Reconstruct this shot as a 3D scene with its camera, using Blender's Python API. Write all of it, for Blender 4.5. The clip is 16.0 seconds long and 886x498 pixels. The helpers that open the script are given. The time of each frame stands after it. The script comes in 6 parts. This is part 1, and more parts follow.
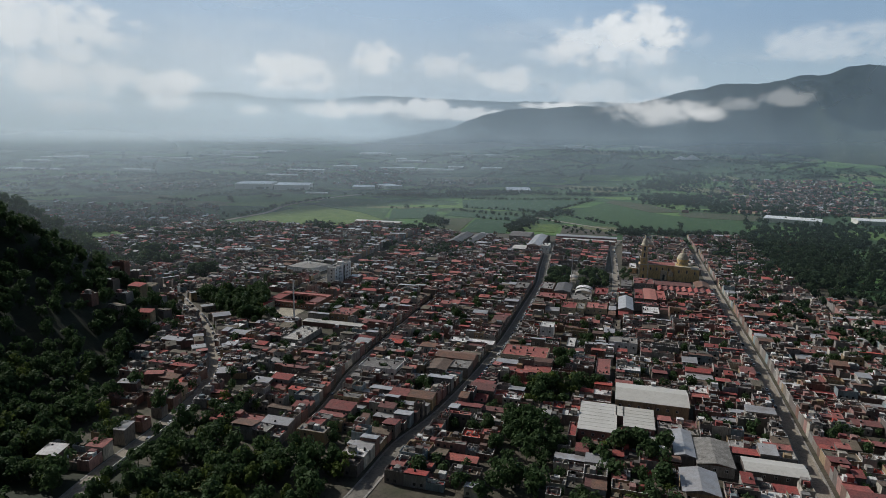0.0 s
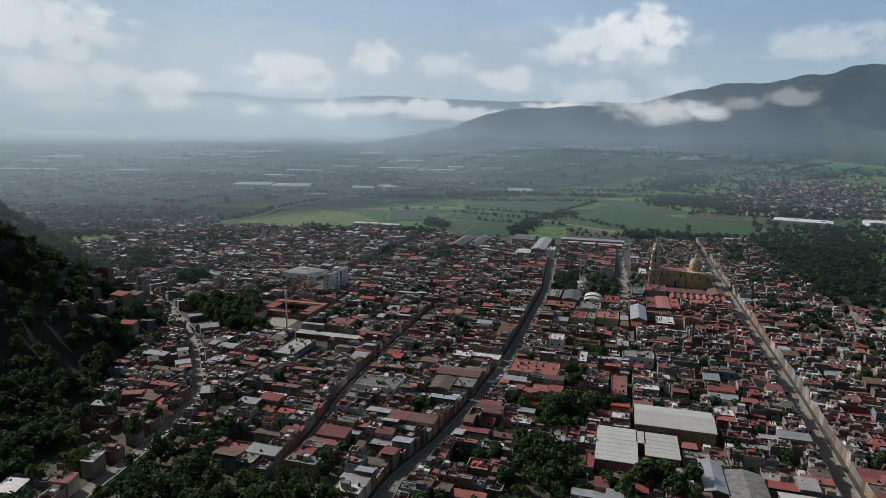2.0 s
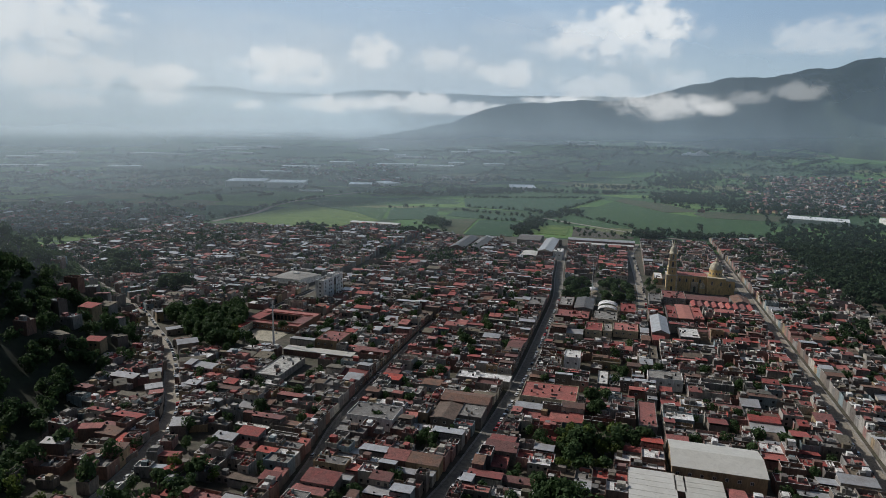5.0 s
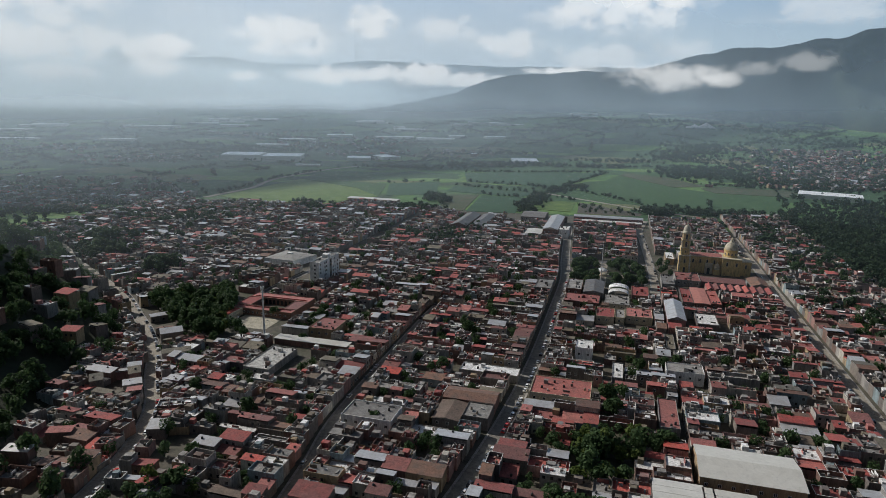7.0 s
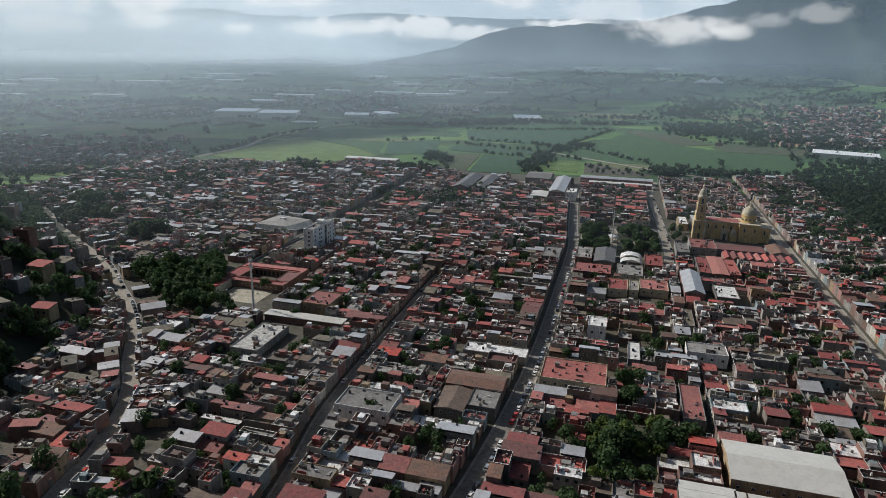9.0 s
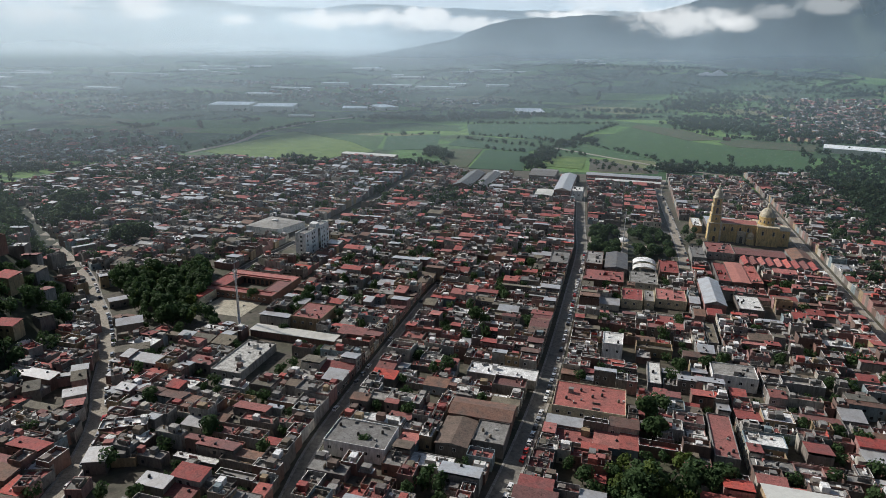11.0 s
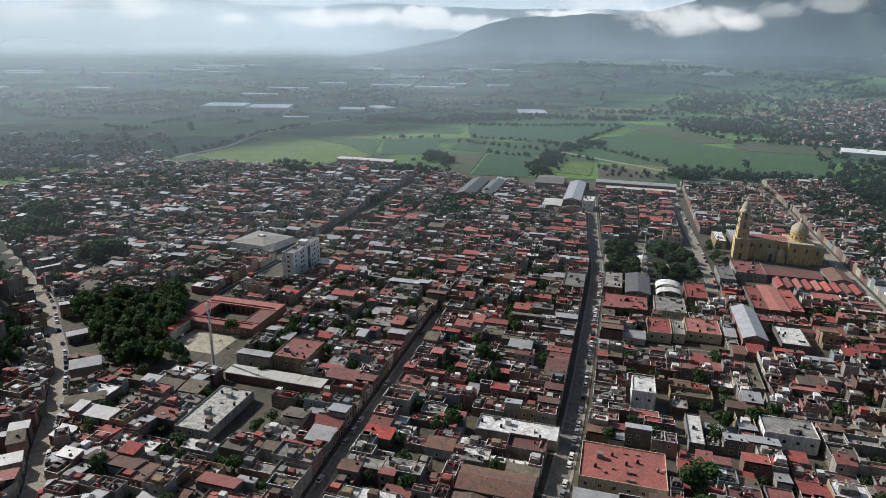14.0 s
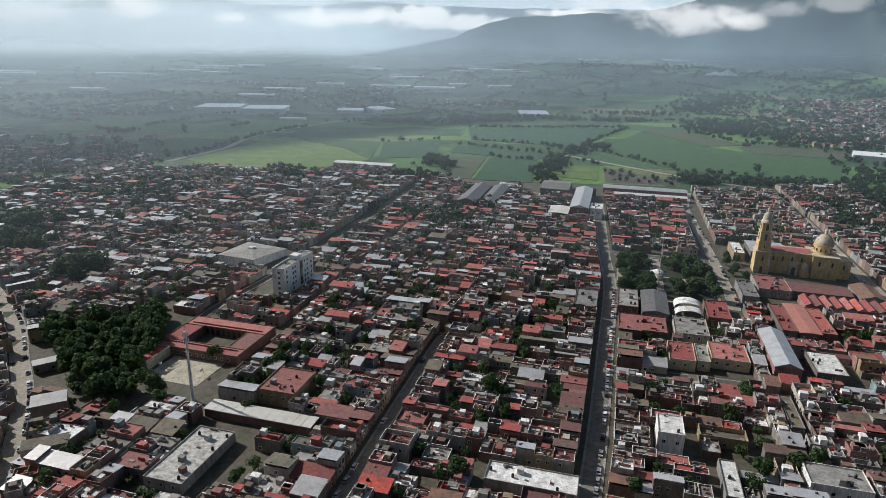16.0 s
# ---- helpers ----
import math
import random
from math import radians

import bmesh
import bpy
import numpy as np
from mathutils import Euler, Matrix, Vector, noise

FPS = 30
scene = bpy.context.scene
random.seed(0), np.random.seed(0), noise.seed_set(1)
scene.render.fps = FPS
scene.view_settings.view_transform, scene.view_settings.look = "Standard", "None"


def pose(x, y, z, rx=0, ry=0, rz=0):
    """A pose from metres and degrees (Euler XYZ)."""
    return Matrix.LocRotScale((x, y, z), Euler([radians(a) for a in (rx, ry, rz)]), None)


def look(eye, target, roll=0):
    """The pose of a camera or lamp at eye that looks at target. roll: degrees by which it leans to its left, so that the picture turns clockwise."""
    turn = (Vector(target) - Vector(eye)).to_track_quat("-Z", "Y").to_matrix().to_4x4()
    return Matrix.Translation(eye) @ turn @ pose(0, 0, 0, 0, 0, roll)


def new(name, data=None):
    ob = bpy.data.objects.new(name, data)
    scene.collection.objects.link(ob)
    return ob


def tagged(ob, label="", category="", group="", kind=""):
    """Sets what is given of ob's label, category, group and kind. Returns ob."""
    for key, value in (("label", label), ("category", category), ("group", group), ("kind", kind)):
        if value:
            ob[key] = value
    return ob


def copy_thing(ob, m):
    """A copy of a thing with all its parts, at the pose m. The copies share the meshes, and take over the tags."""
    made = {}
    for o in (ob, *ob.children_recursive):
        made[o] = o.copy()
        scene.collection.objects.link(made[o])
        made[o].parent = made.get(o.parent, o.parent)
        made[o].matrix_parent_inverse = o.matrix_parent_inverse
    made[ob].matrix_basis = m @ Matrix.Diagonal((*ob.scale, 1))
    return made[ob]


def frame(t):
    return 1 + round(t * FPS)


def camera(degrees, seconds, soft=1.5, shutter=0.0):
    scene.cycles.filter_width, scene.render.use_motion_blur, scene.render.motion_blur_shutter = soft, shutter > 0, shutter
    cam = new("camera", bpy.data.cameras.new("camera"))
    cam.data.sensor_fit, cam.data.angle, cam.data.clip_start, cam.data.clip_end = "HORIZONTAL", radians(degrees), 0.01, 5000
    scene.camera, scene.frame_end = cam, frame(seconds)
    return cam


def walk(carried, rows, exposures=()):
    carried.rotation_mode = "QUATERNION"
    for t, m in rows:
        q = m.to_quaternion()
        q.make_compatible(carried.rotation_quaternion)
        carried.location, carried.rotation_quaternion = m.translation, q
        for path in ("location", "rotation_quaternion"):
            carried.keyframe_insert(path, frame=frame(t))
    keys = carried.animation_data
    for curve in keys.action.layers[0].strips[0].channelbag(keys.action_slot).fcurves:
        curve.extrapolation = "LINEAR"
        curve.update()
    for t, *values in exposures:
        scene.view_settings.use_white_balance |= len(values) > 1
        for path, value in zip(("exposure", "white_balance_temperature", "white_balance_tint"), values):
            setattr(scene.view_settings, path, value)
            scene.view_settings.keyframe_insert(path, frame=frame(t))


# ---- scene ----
cam = camera(69.98, 16.0, soft=0.8)
PATH = [
    (0.0, look((0.00, 0.00, 150.89), (3.19, 98.38, 133.23), 1.02)),
    (0.5, look((-0.16, 7.69, 150.81), (3.02, 106.07, 133.16), 1.02)),
    (1.0, look((-0.33, 15.40, 150.73), (2.86, 113.79, 133.12), 1.02)),
    (1.5, look((-0.49, 23.13, 150.66), (2.70, 121.51, 133.03), 1.02)),
    (2.0, look((-0.65, 30.87, 150.60), (2.53, 129.25, 132.94), 1.02)),
    (2.5, look((-0.82, 38.63, 150.54), (2.37, 137.01, 132.90), 1.02)),
    (3.0, look((-0.98, 46.41, 150.49), (2.20, 144.79, 132.84), 1.02)),
    (4.8, look((-2.05, 74.53, 150.38), (1.30, 172.87, 132.53), 1.02)),
    (5.3, look((-2.35, 82.35, 150.35), (1.03, 180.22, 130.10), 1.02)),
    (5.5, look((-2.47, 85.47, 150.33), (0.92, 183.08, 128.87), 1.02)),
    (6.0, look((-2.56, 93.31, 150.32), (0.85, 190.73, 127.99), 1.02)),
    (6.5, look((-2.65, 101.16, 150.32), (0.78, 198.57, 127.94), 1.02)),
    (7.0, look((-2.74, 109.01, 150.32), (0.71, 206.38, 127.76), 1.02)),
    (7.5, look((-2.83, 116.87, 150.32), (0.63, 213.98, 126.70), 1.02)),
    (8.0, look((-2.91, 124.73, 150.34), (0.55, 221.34, 124.76), 1.02)),
    (8.5, look((-2.93, 132.60, 150.36), (0.54, 228.70, 122.94), 1.02)),
    (8.7, look((-2.93, 135.74, 150.37), (0.54, 231.65, 122.27), 1.02)),
    (9.4, look((-2.95, 146.75, 150.42), (0.54, 242.09, 120.47), 1.02)),
    (11.0, look((-2.99, 171.90, 150.55), (0.58, 267.15, 120.31), 1.02)),
    (11.5, look((-3.07, 179.75, 150.61), (0.52, 274.98, 120.29), 1.02)),
    (12.0, look((-3.15, 187.60, 150.67), (0.46, 282.82, 120.32), 1.02)),
    (12.5, look((-3.23, 195.44, 150.74), (0.40, 290.65, 120.38), 1.02)),
    (13.0, look((-3.31, 203.27, 150.82), (0.34, 298.47, 120.45), 1.02)),
    (13.5, look((-3.48, 211.09, 150.90), (0.21, 306.30, 120.57), 1.02)),
    (14.0, look((-3.64, 218.90, 150.99), (0.07, 314.10, 120.63), 1.02)),
    (14.5, look((-3.81, 226.69, 151.09), (-0.07, 321.91, 120.76), 1.02)),
    (15.0, look((-3.97, 234.48, 151.19), (-0.20, 329.68, 120.83), 1.02)),
    (15.5, look((-4.13, 242.25, 151.30), (-0.34, 337.45, 120.93), 1.02)),
    (16.0, look((-4.30, 250.00, 151.41), (-0.48, 345.18, 120.99), 1.02)),
]
walk(cam, PATH, [(0.0, -0.1), (3.0, -0.1), (5.5, -0.05), (8.5, 0.15), (11.0, 0.38), (16.0, 0.4)])
# painted haze sheets: distance, share of light scattered, height, emission added as lit air, where it ends, heights
# between which it thickens
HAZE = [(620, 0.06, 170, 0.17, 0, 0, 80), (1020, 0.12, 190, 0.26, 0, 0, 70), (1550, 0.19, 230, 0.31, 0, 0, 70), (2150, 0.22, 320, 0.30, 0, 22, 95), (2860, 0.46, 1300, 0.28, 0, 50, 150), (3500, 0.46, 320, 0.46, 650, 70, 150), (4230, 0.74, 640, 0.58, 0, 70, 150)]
# clouds: bearing, steepness, width, height, distance, thickness
CLOUDS = [(-0.572, 0.15, 0.36, 0.12, 4100, 0.85), (-0.545, 0.08, 0.30, 0.085, 4104, 1.0), (-0.399, 0.071, 0.16, 0.058, 4108, 0.95), (-0.199, 0.093, 0.22, 0.08, 4112, 0.85), (-0.075, 0.112, 0.10, 0.07, 4116, 0.95),
          (0.033, 0.106, 0.13, 0.055, 4120, 0.7), (0.296, 0.145, 0.29, 0.115, 4124, 0.72), (0.337, 0.165, 0.17, 0.095, 4128, 0.75), (0.214, 0.121, 0.17, 0.05, 4132, 0.45), (0.625, 0.152, 0.30, 0.075, 4136, 0.42),
          (0.129, 0.087, 0.15, 0.055, 4140, 0.7), (0.261, 0.069, 0.22, 0.055, 4144, 0.45), (0.384, 0.084, 0.11, 0.045, 4148, 0.4), (-0.114, 0.037, 0.22, 0.036, 4200, 1.0), (-0.014, 0.040, 0.20, 0.046, 4196, 1.0),
          (0.069, 0.033, 0.15, 0.03, 4192, 0.85), (0.192, 0.047, 0.14, 0.02, 4188, 1.0), (0.365, 0.042, 0.22, 0.058, 2822, 0.5), (0.493, 0.059, 0.08, 0.034, 2818, 0.22), (0.573, 0.070, 0.14, 0.04, 2814, 0.22),
          (0.437, 0.040, 0.08, 0.034, 2810, 0.25), (-0.533, 0.032, 0.14, 0.036, 4184, 0.9), (-0.392, 0.043, 0.11, 0.038, 4180, 0.9), (-0.256, 0.033, 0.07, 0.022, 4176, 0.8)]

# ---------------------------------------------------------------- sky and light
world = bpy.data.worlds.new("world")
scene.world = world
world.use_nodes = True
wn = world.node_tree.nodes
sky = wn.new("ShaderNodeTexSky")
sky.sky_type = "NISHITA"
sky.sun_disc = False
SUN_TO = Vector((-0.84, 0.54, 0.66)).normalized()
sky.sun_elevation = math.asin(SUN_TO.z)
sky.sun_rotation = math.atan2(SUN_TO.x, SUN_TO.y)
sky.dust_density = 3.0
world.node_tree.links.new(sky.outputs[0], wn["Background"].inputs[0])
wn["Background"].inputs[1].default_value = 0.03
sun_data = bpy.data.lights.new("sun", "SUN")
sun_data.energy = 3.0
sun_data.angle = radians(0.6)
sun_data.color = (1.0, 0.965, 0.91)
sun = new("sun", sun_data)
sun.matrix_world = look(SUN_TO * 900 + Vector((0, 400, 0)), (0, 400, 0))


# ---------------------------------------------------------------- materials
def shader(name):
    m = bpy.data.materials.new(name)
    m.use_nodes = True
    return m, m.node_tree.nodes, m.node_tree.links, m.node_tree.nodes["Principled BSDF"]


def ramp(nodes, stops, constant=False):
    r = nodes.new("ShaderNodeValToRGB")
    r.color_ramp.interpolation = "CONSTANT" if constant else "LINEAR"
    el = r.color_ramp.elements
    while len(el) < len(stops):
        el.new(0.5)
    for e, (p, c) in zip(el, stops):
        e.position = p
        e.color = (*c, 1)
    return r


def chance(nodes, links):
    """A random number for each island of each object."""
    geo, info = nodes.new("ShaderNodeNewGeometry"), nodes.new("ShaderNodeObjectInfo")
    add, fr = nodes.new("ShaderNodeMath"), nodes.new("ShaderNodeMath")
    fr.operation = "FRACT"
    links.new(geo.outputs["Random Per Island"], add.inputs[0])
    links.new(info.outputs["Random"], add.inputs[1])
    links.new(add.outputs[0], fr.inputs[0])
    return fr.outputs[0], geo


def weathered(name, stops, rough=0.85, stain=0.45, grain=2.2, blot=0.25, metal=0.0, constant=False, stain_color=(0.10, 0.09, 0.08), bump=0.4, streak=1.0, mottle=1.0):
    """A surface whose colour varies from piece to piece, with stains and grain of real size."""
    m, n, l, b = shader(name)
    rnd, geo = chance(n, l)
    base = ramp(n, stops, constant)
    l.new(rnd, base.inputs[0])
    mp = n.new("ShaderNodeMapping")
    mp.inputs["Scale"].default_value = (1, 1, streak)
    l.new(geo.outputs["Position"], mp.inputs[0])
    big, small = n.new("ShaderNodeTexNoise"), n.new("ShaderNodeTexNoise")
    big.inputs["Scale"].default_value, big.inputs["Detail"].default_value = blot, 6
    small.inputs["Scale"].default_value, small.inputs["Detail"].default_value = grain, 4
    l.new(mp.outputs[0], big.inputs["Vector"])
    l.new(geo.outputs["Position"], small.inputs["Vector"])
    big_r = ramp(n, [(0.42, (0, 0, 0)), (0.68, (1, 1, 1))])
    l.new(big.outputs["Fac"], big_r.inputs[0])
    k = n.new("ShaderNodeMath")
    k.operation = "MULTIPLY"
    k.inputs[1].default_value = stain
    l.new(big_r.outputs[0], k.inputs[0])
    mix = n.new("ShaderNodeMixRGB")
    mix.inputs[2].default_value = (*stain_color, 1)
    l.new(k.outputs[0], mix.inputs[0])
    l.new(base.outputs[0], mix.inputs[1])
    mid = n.new("ShaderNodeTexNoise")
    mid.inputs["Scale"].default_value, mid.inputs["Detail"].default_value, mid.inputs["Distortion"].default_value = blot * 3.3, 5, 1.2
    l.new(mp.outputs[0], mid.inputs["Vector"])
    both = n.new("ShaderNodeMath")
    both.operation = "MULTIPLY_ADD"
    both.inputs[1].default_value = 0.35
    l.new(small.outputs["Fac"], both.inputs[0])
    l.new(mid.outputs["Fac"], both.inputs[2])
    g = ramp(n, [(p, (1 + (q - 1) * mottle,) * 3) for p, q in ((0.42, 0.5), (0.60, 0.92), (0.85, 1.3))])
    l.new(both.outputs[0], g.inputs[0])
    mul = n.new("ShaderNodeMixRGB")
    mul.blend_type = "MULTIPLY"
    mul.inputs[0].default_value = 1
    l.new(mix.outputs[0], mul.inputs[1])
    l.new(g.outputs[0], mul.inputs[2])
    l.new(mul.outputs[0], b.inputs["Base Color"])
    b.inputs["Roughness"].default_value = rough
    b.inputs["Metallic"].default_value = metal
    bp = n.new("ShaderNodeBump")
    bp.inputs["Strength"].default_value = bump
    bp.inputs["Distance"].default_value = 0.08
    l.new(small.outputs["Fac"], bp.inputs["Height"])
    l.new(bp.outputs[0], b.inputs["Normal"])
    return m


M_WALL = weathered("house_paint", [(0, (0.21, 0.18, 0.155)), (0.13, (0.33, 0.31, 0.285)), (0.26, (0.15, 0.13, 0.12)), (0.40, (0.46, 0.43, 0.37)),
                                   (0.49, (0.21, 0.115, 0.09)), (0.60, (0.24, 0.23, 0.22)), (0.72, (0.34, 0.25, 0.15)), (0.79, (0.16, 0.10, 0.08)),
                                   (0.87, (0.32, 0.18, 0.16)), (0.95, (0.22, 0.28, 0.30))], constant=True, stain=0.45, streak=0.3)
M_RED = weathered("red_roof", [(0, (0.38, 0.07, 0.06)), (0.15, (0.24, 0.075, 0.07)), (0.30, (0.48, 0.18, 0.155)), (0.44, (0.17, 0.06, 0.055)), (0.58, (0.36, 0.075, 0.065)), (0.70, (0.46, 0.14, 0.115)), (0.80, (0.15, 0.07, 0.065)), (0.88, (0.29, 0.12, 0.11)), (0.94, (0.54, 0.075, 0.05)), (1, (0.50, 0.13, 0.105))], stain=0.45, stain_color=(0.13, 0.085, 0.08))
M_SALMON = weathered("salmon_roof", [(0, (0.46, 0.19, 0.155)), (1, (0.50, 0.21, 0.175))], stain=0.3, stain_color=(0.30, 0.13, 0.11), mottle=0.4)
M_GREY = weathered("concrete_roof", [(0, (0.26, 0.25, 0.235)), (0.3, (0.36, 0.345, 0.32)), (0.6, (0.18, 0.175, 0.17)), (0.85, (0.30, 0.29, 0.27)), (1, (0.54, 0.52, 0.50))], stain=0.6)
M_WHITE = weathered("whitewashed_roof", [(0, (0.82, 0.82, 0.81)), (0.5, (0.70, 0.69, 0.66)), (1, (0.84, 0.84, 0.84))], stain=0.5, stain_color=(0.24, 0.23, 0.21))
M_PEEL = weathered("peeling_white_roof", [(0, (0.52, 0.51, 0.48)), (1, (0.58, 0.57, 0.54))], stain=0.85, stain_color=(0.17, 0.16, 0.145), blot=0.5)
M_DARK = weathered("mossy_roof", [(0, (0.13, 0.12, 0.10)), (0.5, (0.20, 0.17, 0.12)), (1, (0.16, 0.11, 0.09))], stain=0.5, stain_color=(0.06, 0.06, 0.045))
M_BROWN = weathered("old_tile_roof", [(0, (0.17, 0.095, 0.07)), (0.5, (0.24, 0.13, 0.09)), (1, (0.15, 0.085, 0.07))], stain=0.6)
M_TIN = weathered("tin_roof", [(0, (0.50, 0.51, 0.52)), (0.5, (0.42, 0.42, 0.43)), (1, (0.60, 0.60, 0.60))], rough=0.4, metal=0.2, stain=0.3, stain_color=(0.24, 0.17, 0.12), mottle=0.45)
M_TAR = weathered("tarred_sheet_roof", [(0, (0.10, 0.105, 0.11)), (1, (0.13, 0.13, 0.135))], rough=0.6, stain=0.5, stain_color=(0.18, 0.15, 0.12))
M_PALE = weathered("pale_sheet_roof", [(0, (0.60, 0.59, 0.54)), (1, (0.66, 0.65, 0.61))], rough=0.6, stain=0.18, stain_color=(0.36, 0.33, 0.28), blot=0.12, mottle=0.25)
M_PLASTIC = weathered("greenhouse_plastic", [(0, (0.93, 0.93, 0.91)), (1, (0.90, 0.90, 0.89))], mottle=0.15, rough=0.3, stain=0.05, stain_color=(0.5, 0.5, 0.48), blot=0.04, bump=0.05)
M_FACADE = weathered("white_render", [(0, (0.74, 0.73, 0.71)), (1, (0.78, 0.77, 0.75))], stain=0.18, stain_color=(0.36, 0.35, 0.34), streak=0.25, blot=0.18)
M_OCHRE = weathered("ochre_plaster", [(0, (0.62, 0.45, 0.19)), (1, (0.57, 0.41, 0.17))], stain=0.3, stain_color=(0.30, 0.22, 0.12), streak=0.3)
M_CREAM = weathered("cream_stone", [(0, (0.55, 0.47, 0.33)), (1, (0.62, 0.54, 0.40))], stain=0.3, stain_color=(0.26, 0.22, 0.17))
M_DOME = weathered("dome_tiles", [(0, (0.50, 0.45, 0.33)), (1, (0.46, 0.42, 0.32))], stain=0.4, rough=0.6)
M_ASPHALT = weathered("asphalt", [(0, (0.075, 0.073, 0.07)), (1, (0.085, 0.082, 0.078))], stain=0.4, stain_color=(0.14, 0.13, 0.12), blot=0.15)
M_STREET = weathered("street_concrete", [(0, (0.20, 0.19, 0.165)), (1, (0.215, 0.20, 0.175))], stain=0.45, stain_color=(0.12, 0.11, 0.10), blot=0.12)
M_PAVED = weathered("stone_paving", [(0, (0.30, 0.27, 0.22)), (1, (0.33, 0.29, 0.24))], stain=0.4, stain_color=(0.18, 0.16, 0.13))
M_PAVEMENT = weathered("pavement_concrete", [(0, (0.30, 0.29, 0.27)), (1, (0.36, 0.34, 0.31))], stain=0.35)
M_EARTH = weathered("yard_earth", [(0, (0.09, 0.078, 0.06)), (1, (0.10, 0.086, 0.066))], stain=0.6, stain_color=(0.05, 0.065, 0.03), blot=0.09)
M_COURT = weathered("worn_court", [(0, (0.44, 0.40, 0.31)), (1, (0.46, 0.42, 0.33))], stain=0.45, stain_color=(0.26, 0.24, 0.18), blot=0.2)
M_TANK = weathered("black_tank", [(0, (0.015, 0.015, 0.017)), (0.7, (0.03, 0.025, 0.022)), (0.85, (0.25, 0.2, 0.15)), (1, (0.4, 0.4, 0.4))], rough=0.45, stain=0.2, constant=True)
M_GLASS = weathered("window_glass", [(0, (0.02, 0.024, 0.03)), (1, (0.035, 0.04, 0.045))], rough=0.12, stain=0.2, bump=0.02)
M_STEEL = weathered("galvanised_steel", [(0, (0.62, 0.63, 0.63)), (1, (0.66, 0.66, 0.66))], rough=0.45, metal=0.35, stain=0.2)
M_TYRE = weathered("tyre", [(0, (0.02, 0.02, 0.02)), (1, (0.03, 0.03, 0.03))], rough=0.8)
M_BARK = weathered("bark", [(0, (0.10, 0.07, 0.05)), (1, (0.14, 0.10, 0.07))], stain=0.4)
CAR_WHITE = weathered("white_car_paint", [(0, (0.78, 0.78, 0.78)), (1, (0.8, 0.8, 0.8))], rough=0.25, stain=0.08, bump=0.02)
CAR_DARK = weathered("black_car_paint", [(0, (0.03, 0.03, 0.035)), (1, (0.05, 0.05, 0.055))], rough=0.2, stain=0.1, bump=0.02)
CAR_SILVER = weathered("silver_car_paint", [(0, (0.42, 0.43, 0.44)), (1, (0.5, 0.5, 0.5))], rough=0.25, metal=0.5, stain=0.1, bump=0.02)
CAR_RED = weathered("red_car_paint", [(0, (0.42, 0.03, 0.025)), (1, (0.5, 0.04, 0.03))], rough=0.25, stain=0.1, bump=0.02)
ROOFS = [M_RED, M_GREY, M_WHITE, M_DARK, M_BROWN, M_TIN]


def foliage(name, dark, light, rough=0.7):
    m, n, l, b = shader(name)
    rnd, geo = chance(n, l)
    base = ramp(n, [(0, dark), (0.6, light), (1, tuple(0.5 * (p + q) for p, q in zip(dark, light)))])
    big = n.new("ShaderNodeTexNoise")
    big.inputs["Scale"].default_value, big.inputs["Detail"].default_value = 0.035, 4
    l.new(geo.outputs["Position"], big.inputs["Vector"])
    add = n.new("ShaderNodeMath")
    add.operation = "MULTIPLY_ADD"
    add.inputs[1].default_value, add.inputs[2].default_value = 0.45, 0.0
    l.new(rnd, add.inputs[0])
    add2 = n.new("ShaderNodeMath")
    add2.operation = "MULTIPLY_ADD"
    add2.inputs[1].default_value = 0.9
    l.new(big.outputs["Fac"], add2.inputs[0])
    l.new(add.outputs[0], add2.inputs[2])
    l.new(add2.outputs[0], base.inputs[0])
    l.new(base.outputs[0], b.inputs["Base Color"])
    b.inputs["Roughness"].default_value = rough
    b.inputs["Specular IOR Level"].default_value = 0.12
    tr, mx = n.new("ShaderNodeBsdfTranslucent"), n.new("ShaderNodeMixShader")
    l.new(base.outputs[0], tr.inputs[0])
    mx.inputs[0].default_value = 0.36
    l.new(b.outputs[0], mx.inputs[1])
    l.new(tr.outputs[0], mx.inputs[2])
    l.new(mx.outputs[0], n["Material Output"].inputs[0])
    return m


M_LEAF = foliage("leaves", (0.026, 0.048, 0.026), (0.07, 0.117, 0.046))
M_LEAF_FAR = foliage("distant_leaves", (0.016, 0.032, 0.02), (0.042, 0.072, 0.034))
M_LEAF_BRIGHT = foliage("bright_leaves", (0.05, 0.085, 0.02), (0.11, 0.15, 0.04))


